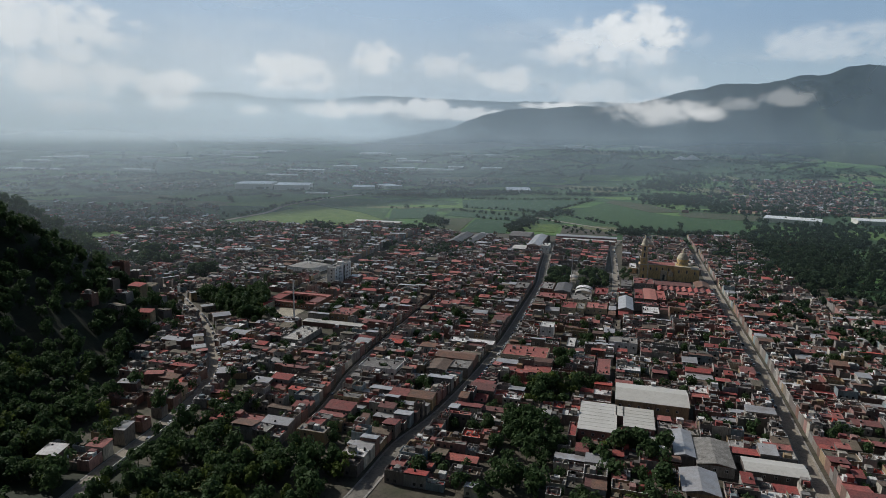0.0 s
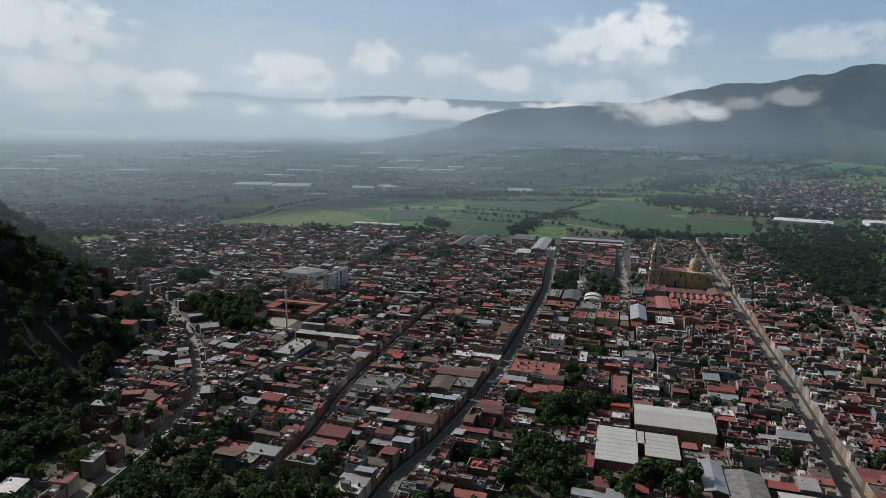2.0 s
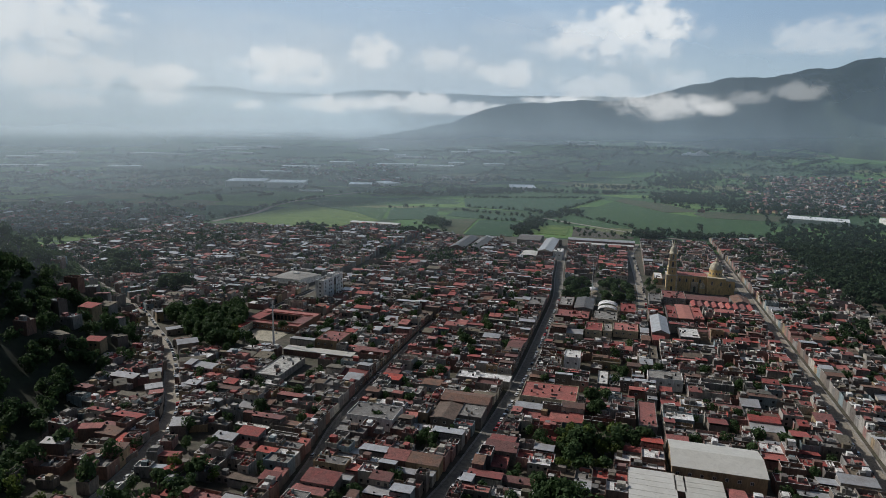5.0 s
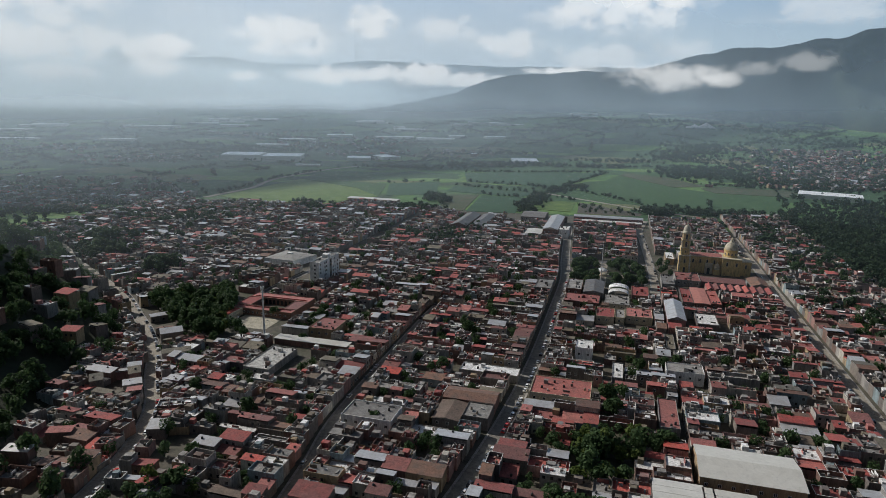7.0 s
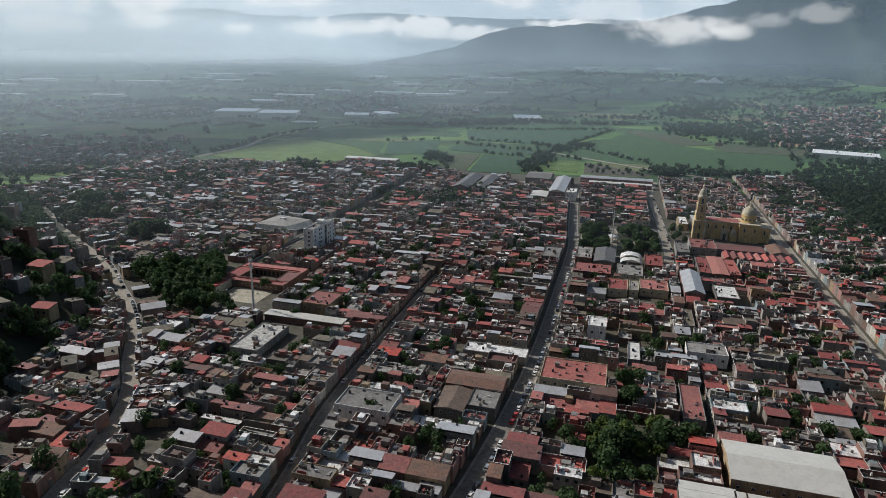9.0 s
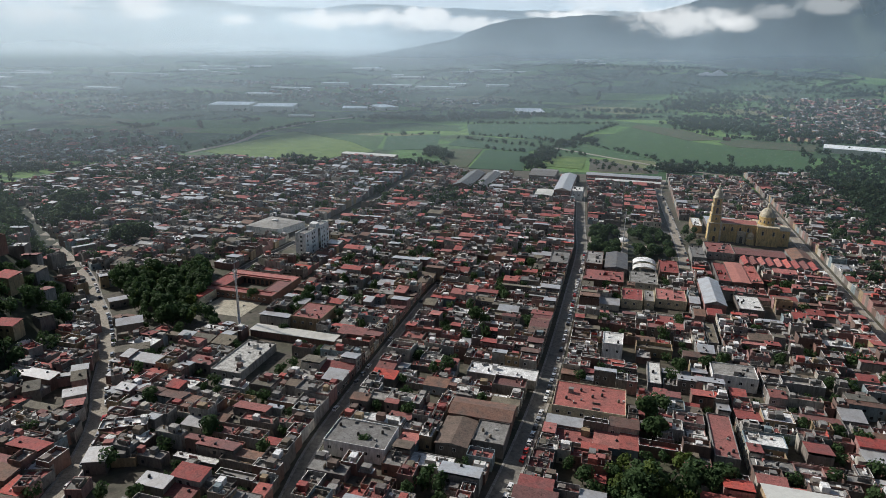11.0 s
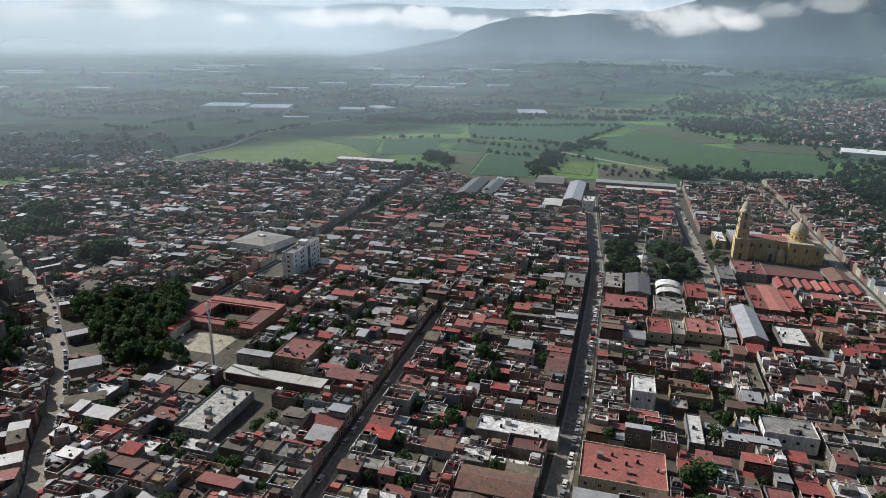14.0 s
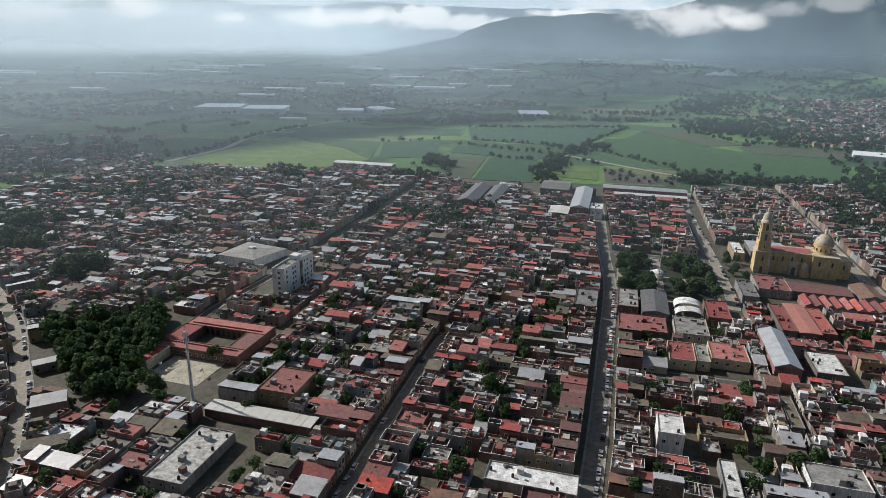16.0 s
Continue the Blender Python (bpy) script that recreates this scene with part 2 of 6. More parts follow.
def crop(name, a, b2, scale=0.05, rows=0.5, turn=17.5):
    """A field of crops in rows, with paler and darker patches."""
    m, n, l, b = shader(name)
    geo = n.new("ShaderNodeNewGeometry")
    big, fine, wave = n.new("ShaderNodeTexNoise"), n.new("ShaderNodeTexNoise"), n.new("ShaderNodeTexWave")
    big.inputs["Scale"].default_value, big.inputs["Detail"].default_value = scale, 6
    fine.inputs["Scale"].default_value = 0.7
    mp = n.new("ShaderNodeMapping")
    mp.inputs["Rotation"].default_value = (0, 0, radians(turn))
    mp.inputs["Scale"].default_value = (rows, 0.01, 0.01)
    l.new(geo.outputs["Position"], mp.inputs[0])
    l.new(mp.outputs[0], wave.inputs["Vector"])
    wave.inputs["Scale"].default_value = 0.3
    for q in (big, fine):
        l.new(geo.outputs["Position"], q.inputs["Vector"])
    base = ramp(n, [(0.3, a), (0.7, b2)])
    s1, s2 = n.new("ShaderNodeMath"), n.new("ShaderNodeMath")
    s1.operation = s2.operation = "MULTIPLY_ADD"
    s1.inputs[1].default_value = 0.25
    l.new(fine.outputs["Fac"], s1.inputs[0])
    s2.inputs[1].default_value = 0.18
    l.new(big.outputs["Fac"], s1.inputs[2])
    l.new(wave.outputs["Fac"], s2.inputs[0])
    l.new(s1.outputs[0], s2.inputs[2])
    sub = n.new("ShaderNodeMath")
    sub.operation = "SUBTRACT"
    sub.inputs[1].default_value = 0.2
    l.new(s2.outputs[0], sub.inputs[0])
    l.new(sub.outputs[0], base.inputs[0])
    l.new(base.outputs[0], b.inputs["Base Color"])
    b.inputs["Roughness"].default_value = 0.9
    return m


M_FIELD_BRIGHT = crop("bright_crop", (0.06, 0.125, 0.018), (0.13, 0.20, 0.04))
M_FIELD_DEEP = crop("deep_green_crop", (0.016, 0.062, 0.026), (0.030, 0.092, 0.036))
M_FIELD_MID = crop("green_crop", (0.022, 0.072, 0.016), (0.042, 0.11, 0.026))
M_FIELD_SOIL = crop("half_bare_field", (0.035, 0.07, 0.022), (0.085, 0.085, 0.045))


def countryside():
    """The valley floor: a patchwork of fields, with scrub between them."""
    m, n, l, b = shader("valley_floor")
    geo = n.new("ShaderNodeNewGeometry")
    mp = n.new("ShaderNodeMapping")
    mp.inputs["Rotation"].default_value = (0, 0, radians(14))
    mp.inputs["Scale"].default_value = (1 / 190, 1 / 120, 0.0)
    l.new(geo.outputs["Position"], mp.inputs[0])
    vo = n.new("ShaderNodeTexVoronoi")
    vo.inputs["Scale"].default_value = 1
    vo.inputs["Randomness"].default_value = 0.8
    vo.distance = "CHEBYCHEV"
    l.new(mp.outputs[0], vo.inputs["Vector"])
    sep = n.new("ShaderNodeSeparateColor")
    l.new(vo.outputs["Color"], sep.inputs[0])
    patch = ramp(n, [(0, (0.03, 0.085, 0.026)), (0.3, (0.07, 0.165, 0.036)), (0.5, (0.04, 0.105, 0.032)), (0.68, (0.11, 0.21, 0.045)), (0.84, (0.13, 0.15, 0.06)), (0.93, (0.06, 0.13, 0.042))], True)
    l.new(sep.outputs[0], patch.inputs[0])
    noise_b, noise_s = n.new("ShaderNodeTexNoise"), n.new("ShaderNodeTexNoise")
    noise_b.inputs["Scale"].default_value, noise_b.inputs["Detail"].default_value = 0.006, 8
    noise_s.inputs["Scale"].default_value, noise_s.inputs["Detail"].default_value = 0.12, 5
    for q in (noise_b, noise_s):
        l.new(geo.outputs["Position"], q.inputs["Vector"])
    scrub = ramp(n, [(0.58, (0, 0, 0)), (0.68, (1, 1, 1))])
    l.new(noise_b.outputs["Fac"], scrub.inputs[0])
    mx = n.new("ShaderNodeMixRGB")
    mx.inputs[2].default_value = (0.03, 0.06, 0.024, 1)
    l.new(scrub.outputs[0], mx.inputs[0])
    l.new(patch.outputs[0], mx.inputs[1])
    g = ramp(n, [(0.3, (0.65, 0.65, 0.65)), (0.7, (1.3, 1.3, 1.3))])
    l.new(noise_s.outputs["Fac"], g.inputs[0])
    mul = n.new("ShaderNodeMixRGB")
    mul.blend_type = "MULTIPLY"
    mul.inputs[0].default_value = 1
    l.new(mx.outputs[0], mul.inputs[1])
    l.new(g.outputs[0], mul.inputs[2])
    l.new(mul.outputs[0], b.inputs["Base Color"])
    b.inputs["Roughness"].default_value = 0.95
    return m


M_LAND = countryside()
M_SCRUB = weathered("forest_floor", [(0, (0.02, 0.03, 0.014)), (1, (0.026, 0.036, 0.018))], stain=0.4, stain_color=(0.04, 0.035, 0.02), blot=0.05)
M_MOUNTAIN = weathered("mountain_forest", [(0, (0.03, 0.045, 0.03)), (1, (0.03, 0.045, 0.03))], stain=0.6, stain_color=(0.055, 0.075, 0.04), blot=0.006, grain=0.03)


def glowing_haze(name, color, peak, top, base=0.0, glow=0.0, gone=0.0, thin=(0, 1)):
    """Painted haze on an upright sheet: lets most light through, scatters the rest and emits some of its own; it thins
    out with height.
    """
    m, n, l, b = shader(name)
    geo, sep = n.new("ShaderNodeNewGeometry"), n.new("ShaderNodeSeparateXYZ")
    l.new(geo.outputs["Position"], sep.inputs[0])
    fall = n.new("ShaderNodeMapRange")
    fall.interpolation_type = "SMOOTHSTEP"
    for i, v in enumerate((base, top, peak, 0.0)):
        fall.inputs[i + 1].default_value = v
    l.new(sep.outputs[2], fall.inputs[0])
    no = n.new("ShaderNodeTexNoise")
    no.inputs["Scale"].default_value, no.inputs["Detail"].default_value = 0.0016, 4
    l.new(geo.outputs["Position"], no.inputs["Vector"])
    r = ramp(n, [(0.3, (0.7, 0.7, 0.7)), (0.7, (1.2, 1.2, 1.2))])
    l.new(no.outputs["Fac"], r.inputs[0])
    mu = n.new("ShaderNodeMath")
    mu.operation = "MULTIPLY"
    # painted thicker to the left, to copy the brighter air towards the sun
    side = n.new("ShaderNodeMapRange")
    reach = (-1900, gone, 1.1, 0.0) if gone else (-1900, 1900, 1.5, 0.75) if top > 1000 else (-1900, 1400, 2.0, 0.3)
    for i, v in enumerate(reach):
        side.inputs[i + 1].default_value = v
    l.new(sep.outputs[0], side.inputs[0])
    rise, grown = n.new("ShaderNodeMapRange"), n.new("ShaderNodeMath")
    rise.inputs[1].default_value, rise.inputs[2].default_value = thin
    l.new(sep.outputs[2], rise.inputs[0])
    grown.operation = "MULTIPLY"
    l.new(fall.outputs[0], grown.inputs[0])
    l.new(rise.outputs[0], grown.inputs[1])
    m0 = n.new("ShaderNodeMath")
    m0.operation = "MULTIPLY"
    l.new(grown.outputs[0], m0.inputs[0])
    l.new(side.outputs[0], m0.inputs[1])
    l.new(m0.outputs[0], mu.inputs[0])
    l.new(r.outputs[0], mu.inputs[1])
    tp, tl, df, m1, m2 = (n.new("ShaderNodeBsdf" + k) for k in ("Transparent", "Translucent", "Diffuse", "Transparent", "Transparent"))
    n.remove(m1), n.remove(m2)
    m1, m2 = n.new("ShaderNodeMixShader"), n.new("ShaderNodeMixShader")
    tl.inputs[0].default_value = df.inputs[0].default_value = (*color, 1)
    m1.inputs[0].default_value = 0.35
    l.new(tl.outputs[0], m1.inputs[1])
    l.new(df.outputs[0], m1.inputs[2])
    l.new(mu.outputs[0], m2.inputs[0])
    l.new(tp.outputs[0], m2.inputs[1])
    l.new(m1.outputs[0], m2.inputs[2])
    # emission stands in for sunlight scattered by the air, bluer to the right
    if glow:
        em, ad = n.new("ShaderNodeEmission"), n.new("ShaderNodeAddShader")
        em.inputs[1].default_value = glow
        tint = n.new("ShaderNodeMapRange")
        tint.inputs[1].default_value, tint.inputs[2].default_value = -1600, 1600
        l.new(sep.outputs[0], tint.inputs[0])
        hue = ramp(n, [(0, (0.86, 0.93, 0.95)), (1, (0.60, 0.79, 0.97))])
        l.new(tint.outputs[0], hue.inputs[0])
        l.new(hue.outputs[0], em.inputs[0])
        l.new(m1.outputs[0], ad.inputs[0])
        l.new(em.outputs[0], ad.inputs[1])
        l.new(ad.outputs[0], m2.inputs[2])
    l.new(m2.outputs[0], n["Material Output"].inputs[0])
    return m


def sky_paint():
    """The far sky: blue above, milky towards the horizon, with thin high cloud."""
    m, n, l, b = shader("far_sky")
    geo, sep = n.new("ShaderNodeNewGeometry"), n.new("ShaderNodeSeparateXYZ")
    l.new(geo.outputs["Position"], sep.inputs[0])
    up = n.new("ShaderNodeMapRange")
    up.inputs[1].default_value, up.inputs[2].default_value = 150, 1700
    l.new(sep.outputs[2], up.inputs[0])
    col = ramp(n, [(0, (0.62, 0.68, 0.72)), (0.28, (0.57, 0.65, 0.72)), (0.5, (0.42, 0.54, 0.68)), (0.75, (0.32, 0.46, 0.65)), (1, (0.27, 0.41, 0.62))])
    l.new(up.outputs[0], col.inputs[0])
    away = ramp(n, [(0, (0.47, 0.56, 0.62)), (0.28, (0.38, 0.49, 0.58)), (0.5, (0.27, 0.39, 0.54)), (0.75, (0.21, 0.34, 0.52)), (1, (0.20, 0.33, 0.52))])
    l.new(up.outputs[0], away.inputs[0])
    side = n.new("ShaderNodeMapRange")
    side.interpolation_type = "SMOOTHSTEP"
    side.inputs[1].default_value, side.inputs[2].default_value = -900, 2700
    l.new(sep.outputs[0], side.inputs[0])
    both = n.new("ShaderNodeMixRGB")
    l.new(side.outputs[0], both.inputs[0])
    l.new(col.outputs[0], both.inputs[1])
    l.new(away.outputs[0], both.inputs[2])
    mp = n.new("ShaderNodeMapping")
    mp.inputs["Scale"].default_value = (1, 1, 3.4)
    l.new(geo.outputs["Position"], mp.inputs[0])
    no = n.new("ShaderNodeTexNoise")
    no.inputs["Scale"].default_value, no.inputs["Detail"].default_value, no.inputs["Roughness"].default_value = 0.0011, 7, 0.55
    l.new(mp.outputs[0], no.inputs["Vector"])
    r = ramp(n, [(0.50, (0, 0, 0)), (0.78, (0.4, 0.4, 0.4))])
    l.new(no.outputs["Fac"], r.inputs[0])
    mx = n.new("ShaderNodeMixRGB")
    mx.inputs[2].default_value = (0.72, 0.74, 0.75, 1)
    l.new(r.outputs[0], mx.inputs[0])
    l.new(both.outputs[0], mx.inputs[1])
    em = n.new("ShaderNodeEmission")
    l.new(mx.outputs[0], em.inputs[0])
    em.inputs[1].default_value = 1.12
    l.new(em.outputs[0], n["Material Output"].inputs[0])
    return m


def cloud_paint():
    """Soft cloud: dense in its middle, torn at its edges."""
    m, n, l, b = shader("cloud")
    tc, info = n.new("ShaderNodeTexCoord"), n.new("ShaderNodeObjectInfo")
    mp = n.new("ShaderNodeMapping")
    mp.inputs["Location"].default_value = (-1, 0, -1)
    mp.inputs["Scale"].default_value = (2, 0, 2)
    l.new(tc.outputs["Generated"], mp.inputs[0])
    ln = n.new("ShaderNodeVectorMath")
    ln.operation = "LENGTH"
    l.new(mp.outputs[0], ln.inputs[0])
    geo = n.new("ShaderNodeNewGeometry")
    no = n.new("ShaderNodeTexNoise")
    no.noise_dimensions = "4D"
    no.inputs["Scale"].default_value, no.inputs["Detail"].default_value, no.inputs["Roughness"].default_value = 0.0075, 9, 0.6
    mp2 = n.new("ShaderNodeMapping")
    mp2.inputs["Scale"].default_value = (1, 1, 1.4)
    l.new(geo.outputs["Position"], mp2.inputs[0])
    l.new(mp2.outputs[0], no.inputs["Vector"])
    w = n.new("ShaderNodeMath")
    w.operation = "MULTIPLY"
    w.inputs[1].default_value = 50
    l.new(info.outputs["Random"], w.inputs[0])
    l.new(w.outputs[0], no.inputs["W"])
    a = n.new("ShaderNodeMath")
    a.operation = "MULTIPLY_ADD"
    a.inputs[1].default_value = 3.0
    l.new(no.outputs["Fac"], a.inputs[0])
    inv = n.new("ShaderNodeMath")
    inv.operation = "SUBTRACT"
    inv.inputs[0].default_value = -0.45
    l.new(ln.outputs["Value"], inv.inputs[1])
    l.new(inv.outputs[0], a.inputs[2])
    fall = n.new("ShaderNodeMapRange")
    fall.interpolation_type = "SMOOTHSTEP"
    fall.inputs[1].default_value, fall.inputs[2].default_value = 0.08, 0.8
    l.new(info.outputs["Alpha"], fall.inputs[4])
    l.new(a.outputs[0], fall.inputs[0])
    edge = n.new("ShaderNodeMapRange")
    edge.interpolation_type = "SMOOTHSTEP"
    edge.inputs[1].default_value, edge.inputs[2].default_value, edge.inputs[3].default_value, edge.inputs[4].default_value = 0.6, 1.0, 1, 0
    l.new(ln.outputs["Value"], edge.inputs[0])
    mu = n.new("ShaderNodeMath")
    mu.operation = "MULTIPLY"
    l.new(fall.outputs[0], mu.inputs[0])
    l.new(edge.outputs[0], mu.inputs[1])
    em, tp, mx = n.new("ShaderNodeEmission"), n.new("ShaderNodeBsdfTransparent"), n.new("ShaderNodeMixShader")
    em.inputs[0].default_value = (0.99, 1.0, 1.0, 1)
    l.new(mu.outputs[0], mx.inputs[0])
    l.new(tp.outputs[0], mx.inputs[1])
    l.new(em.outputs[0], mx.inputs[2])
    l.new(mx.outputs[0], n["Material Output"].inputs[0])
    return m


M_SKY, M_CLOUD = sky_paint(), cloud_paint()
AIR = (0.62, 0.74, 0.82)


# ---------------------------------------------------------------- mesh helpers
class Soup:
    """Collects faces for one mesh."""

    def __init__(self):
        self.v, self.f, self.m = [], [], []

    def face(self, *pts, m=0):
        k = len(self.v)
        self.v += [tuple(p) for p in pts]
        self.f.append(tuple(range(k, k + len(pts))))
        self.m.append(m)

    def solid(self, low, high, m=0, bottom=False, top=True):
        """A closed prism between two rings of points with the same number of corners."""
        k, n = len(self.v), len(low)
        self.v += [tuple(p) for p in low] + [tuple(p) for p in high]
        for i in range(n):
            j = (i + 1) % n
            self.f.append((k + i, k + j, k + n + j, k + n + i))
        if top:
            self.f.append(tuple(range(k + n, k + 2 * n)))
        if bottom:
            self.f.append(tuple(range(k + n - 1, k - 1, -1)))
        self.m += [m] * (len(self.f) - len(self.m))

    def box(self, x0, x1, y0, y1, z0, z1, m=0, bottom=False):
        self.solid([(x0, y0, z0), (x1, y0, z0), (x1, y1, z0), (x0, y1, z0)], [(x0, y0, z1), (x1, y0, z1), (x1, y1, z1), (x0, y1, z1)], m, bottom)

    def shell(self, x0, x1, y0, y1, z0, z1, t, zr, m=0, mt=None):
        """House walls with a parapet: outside faces, coping, and inside faces down to the roof."""
        k = len(self.v)
        for a, z in ((0, z0), (0, z1), (t, z1), (t, zr)):
            self.v += [(x0 + a, y0 + a, z), (x1 - a, y0 + a, z), (x1 - a, y1 - a, z), (x0 + a, y1 - a, z)]
        for r in range(3):
            for i in range(4):
                j = (i + 1) % 4
                self.f.append((k + 4 * r + i, k + 4 * r + j, k + 4 * r + 4 + j, k + 4 * r + 4 + i))
                self.m.append(mt if mt is not None and r == 1 else m)

    def tube(self, cx, cy, rings, n, m=0, closed=True):
        """A turned body: rings of (z, radius)."""
        k = len(self.v)
        for z, r in rings:
            self.v += [(cx + r * math.cos(2 * math.pi * i / n), cy + r * math.sin(2 * math.pi * i / n), z) for i in range(n)]
        for q in range(len(rings) - 1):
            for i in range(n):
                j = (i + 1) % n
                self.f.append((k + q * n + i, k + q * n + j, k + q * n + n + j, k + q * n + n + i))
                self.m.append(m)
        if closed:
            self.f.append(tuple(range(k + (len(rings) - 1) * n, k + len(rings) * n)))
            self.m.append(m)

    def gable(self, x0, x1, y0, y1, z, rise, m=0, along="x", over=0.4, thick=0.15):
        """A pitched sheet roof with its underside."""
        x0, x1, y0, y1 = x0 - over, x1 + over, y0 - over, y1 + over
        if along == "x":
            c = (y0 + y1) / 2
            a = [(x0, y0, z), (x0, c, z + rise), (x0, y1, z)]
            b = [(x1, y0, z), (x1, c, z + rise), (x1, y1, z)]
        else:
            c = (x0 + x1) / 2
            a = [(x1, y0, z), (c, y0, z + rise), (x0, y0, z)]
            b = [(x1, y1, z), (c, y1, z + rise), (x0, y1, z)]
        for i in (0, 1):
            q = [a[i], b[i], b[i + 1], a[i + 1]]
            self.solid([(p[0], p[1], p[2] - thick) for p in q], q, m, True)
        return a, b

    def add(self, other, mtx):
        k = len(self.v)
        self.v += [tuple(mtx @ Vector(p)) for p in other.v]
        self.f += [tuple(i + k for i in f) for f in other.f]
        self.m += other.m

    def mesh(self, name, mats, smooth=False):
        me = bpy.data.meshes.new(name)
        me.from_pydata(self.v, [], self.f)
        for m in (mats if isinstance(mats, (list, tuple)) else [mats]):
            me.materials.append(m)
        if any(self.m):
            me.polygons.foreach_set("material_index", self.m)
        if smooth:
            me.polygons.foreach_set("use_smooth", [True] * len(self.f))
        me.update()
        return me


def part(name, soup, mats, parent=None, label="", smooth=False, at=None):
    """Links a soup, or a mesh that others share, as one object under a thing or a part."""
    me = soup.mesh(name, mats, smooth) if isinstance(soup, Soup) else soup
    ob = new(name, me)
    ob.parent = parent
    if at is not None:
        ob.matrix_basis = at
    return tagged(ob, label)


TURN = 17.5
CA, SA = math.cos(radians(TURN)), math.sin(radians(TURN))


def town(v, b):
    """From the town's own grid (across, along the streets) to the world."""
    return CA * v + SA * b, -SA * v + CA * b


def grid(x, y):
    return CA * x - SA * y, SA * x + CA * y


def stand(name, v, b, z=0.0, turn=0.0):
    """The base of a thing on the town's grid."""
    ob = new(name)
    ob.matrix_basis = pose(*town(v, b), z, 0, 0, -TURN + turn)
    return ob


def smooth01(a, b, x):
    t = min(1.0, max(0.0, (x - a) / (b - a)))
    return t * t * (3 - 2 * t)


def foot(y):
    return 192 + max(0.0, y - 490) * 0.5 + max(0.0, y - 560) * 0.25


def plain(x, y):
    """The valley floor, which climbs gently towards the mountains."""
    return (75 + 55 * smooth01(0, 800, x)) * min(1.0, max(0.0, (y - 1650) / 1350)) ** 1.2


def land(x, y):
    """Height of the ground."""
    h = 0.0
    if x < -100:
        g = (0.42 + 0.58 * smooth01(230, 540, y)) * (1 - smooth01(590, 840, y))
        d = -x - foot(y)
        if d > 0:
            h += min(d * 0.66, 112 + 0.25 * d) * g * (0.9 + 0.25 * noise.noise((x / 70, y / 70, 3)))
    r = math.hypot((x - 1000) / 330, (y - 2420) / 300)
    h += 12 * (1 - smooth01(0.0, 1.0, r)) + plain(x, y)
    if y > 1700:
        h += 7 * noise.noise((x / 260, y / 260, 8)) * smooth01(1700, 2200, y)
    return h


rng = random.Random(7)

# ---------------------------------------------------------------- ground, mountains, sky
def span(*stops):
    out = []
    for (a, b, n) in stops:
        out += [a + (b - a) * i / n for i in range(n)]
    return out + [stops[-1][1]]


def ground_sheet():
    xs = span((-4900, -900, 30), (-900, -100, 64), (-100, 500, 8), (500, 1700, 30), (1700, 4900, 24))
    ys = span((-900, 150, 8), (150, 900, 60), (900, 1900, 16), (1900, 3000, 36), (3000, 4850, 16))
    me = bpy.data.meshes.new("ground")
    nx = len(xs)
    me.from_pydata([(x, y, land(x, y)) for y in ys for x in xs], [],
                   [(j * nx + i, j * nx + i + 1, (j + 1) * nx + i + 1, (j + 1) * nx + i) for j in range(len(ys) - 1) for i in range(nx - 1)])
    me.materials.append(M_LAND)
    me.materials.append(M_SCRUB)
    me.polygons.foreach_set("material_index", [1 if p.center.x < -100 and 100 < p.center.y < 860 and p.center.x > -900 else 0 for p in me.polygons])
    me.polygons.foreach_set("use_smooth", [True] * len(me.polygons))
    return tagged(new("ground", me), "green valley floor rising to a wooded hill", "ground", kind="structure")


ground_sheet()
EYE = Vector((0, 0, 151))


def compass(px_az, up, dist):
    """A place seen from over the town by its bearing and steepness (both as tangents)."""
    c = math.sqrt(1 + px_az * px_az)
    return EYE.x + dist * px_az / c, EYE.y + dist / c, EYE.z + dist * up / c


def skyline(name, label, stops, near, far, rough, mat, seed):
    """A range whose crest follows the stops (bearing, steepness), with spurs running down to the valley."""
    me = bpy.data.meshes.new(name)
    az = [s[0] for s in stops]
    n, rows = 240, 22
    vs = []
    for j in range(rows):
        k = j / (rows - 1)
        for i in range(n):
            a = az[0] + (az[-1] - az[0]) * i / (n - 1)
            up = float(np.interp(a, az, [s[1] for s in stops]))
            x, y, z = compass(a, up, far)
            d = near + (far - near) * k
            xx, yy, _ = compass(a, 0, d)
            spur = noise.fractal((xx / 330 + seed, yy / 330, 0), 0.9, 2.0, 6)
            crest = z + rough * 0.2 * min(1.0, max(0.0, z) / 300) * noise.fractal((a * 14, seed, 1), 1.0, 2.0, 4)
            low = plain(xx, yy) - 12
            h = low + (crest - low) * (k ** 1.25) + rough * min(1.0, max(0.0, crest) / 420) * spur * math.sin(math.pi * min(1, k)) * 1.2
            vs.append((xx, yy, max(low, h) if k > 0 else low))
    me.from_pydata(vs, [], [(j * n + i, j * n + i + 1, (j + 1) * n + i + 1, (j + 1) * n + i) for j in range(rows - 1) for i in range(n - 1)])
    me.materials.append(mat)
    me.polygons.foreach_set("use_smooth", [True] * len(me.polygons))
    return tagged(new(name, me), label, "mountain", kind="structure")


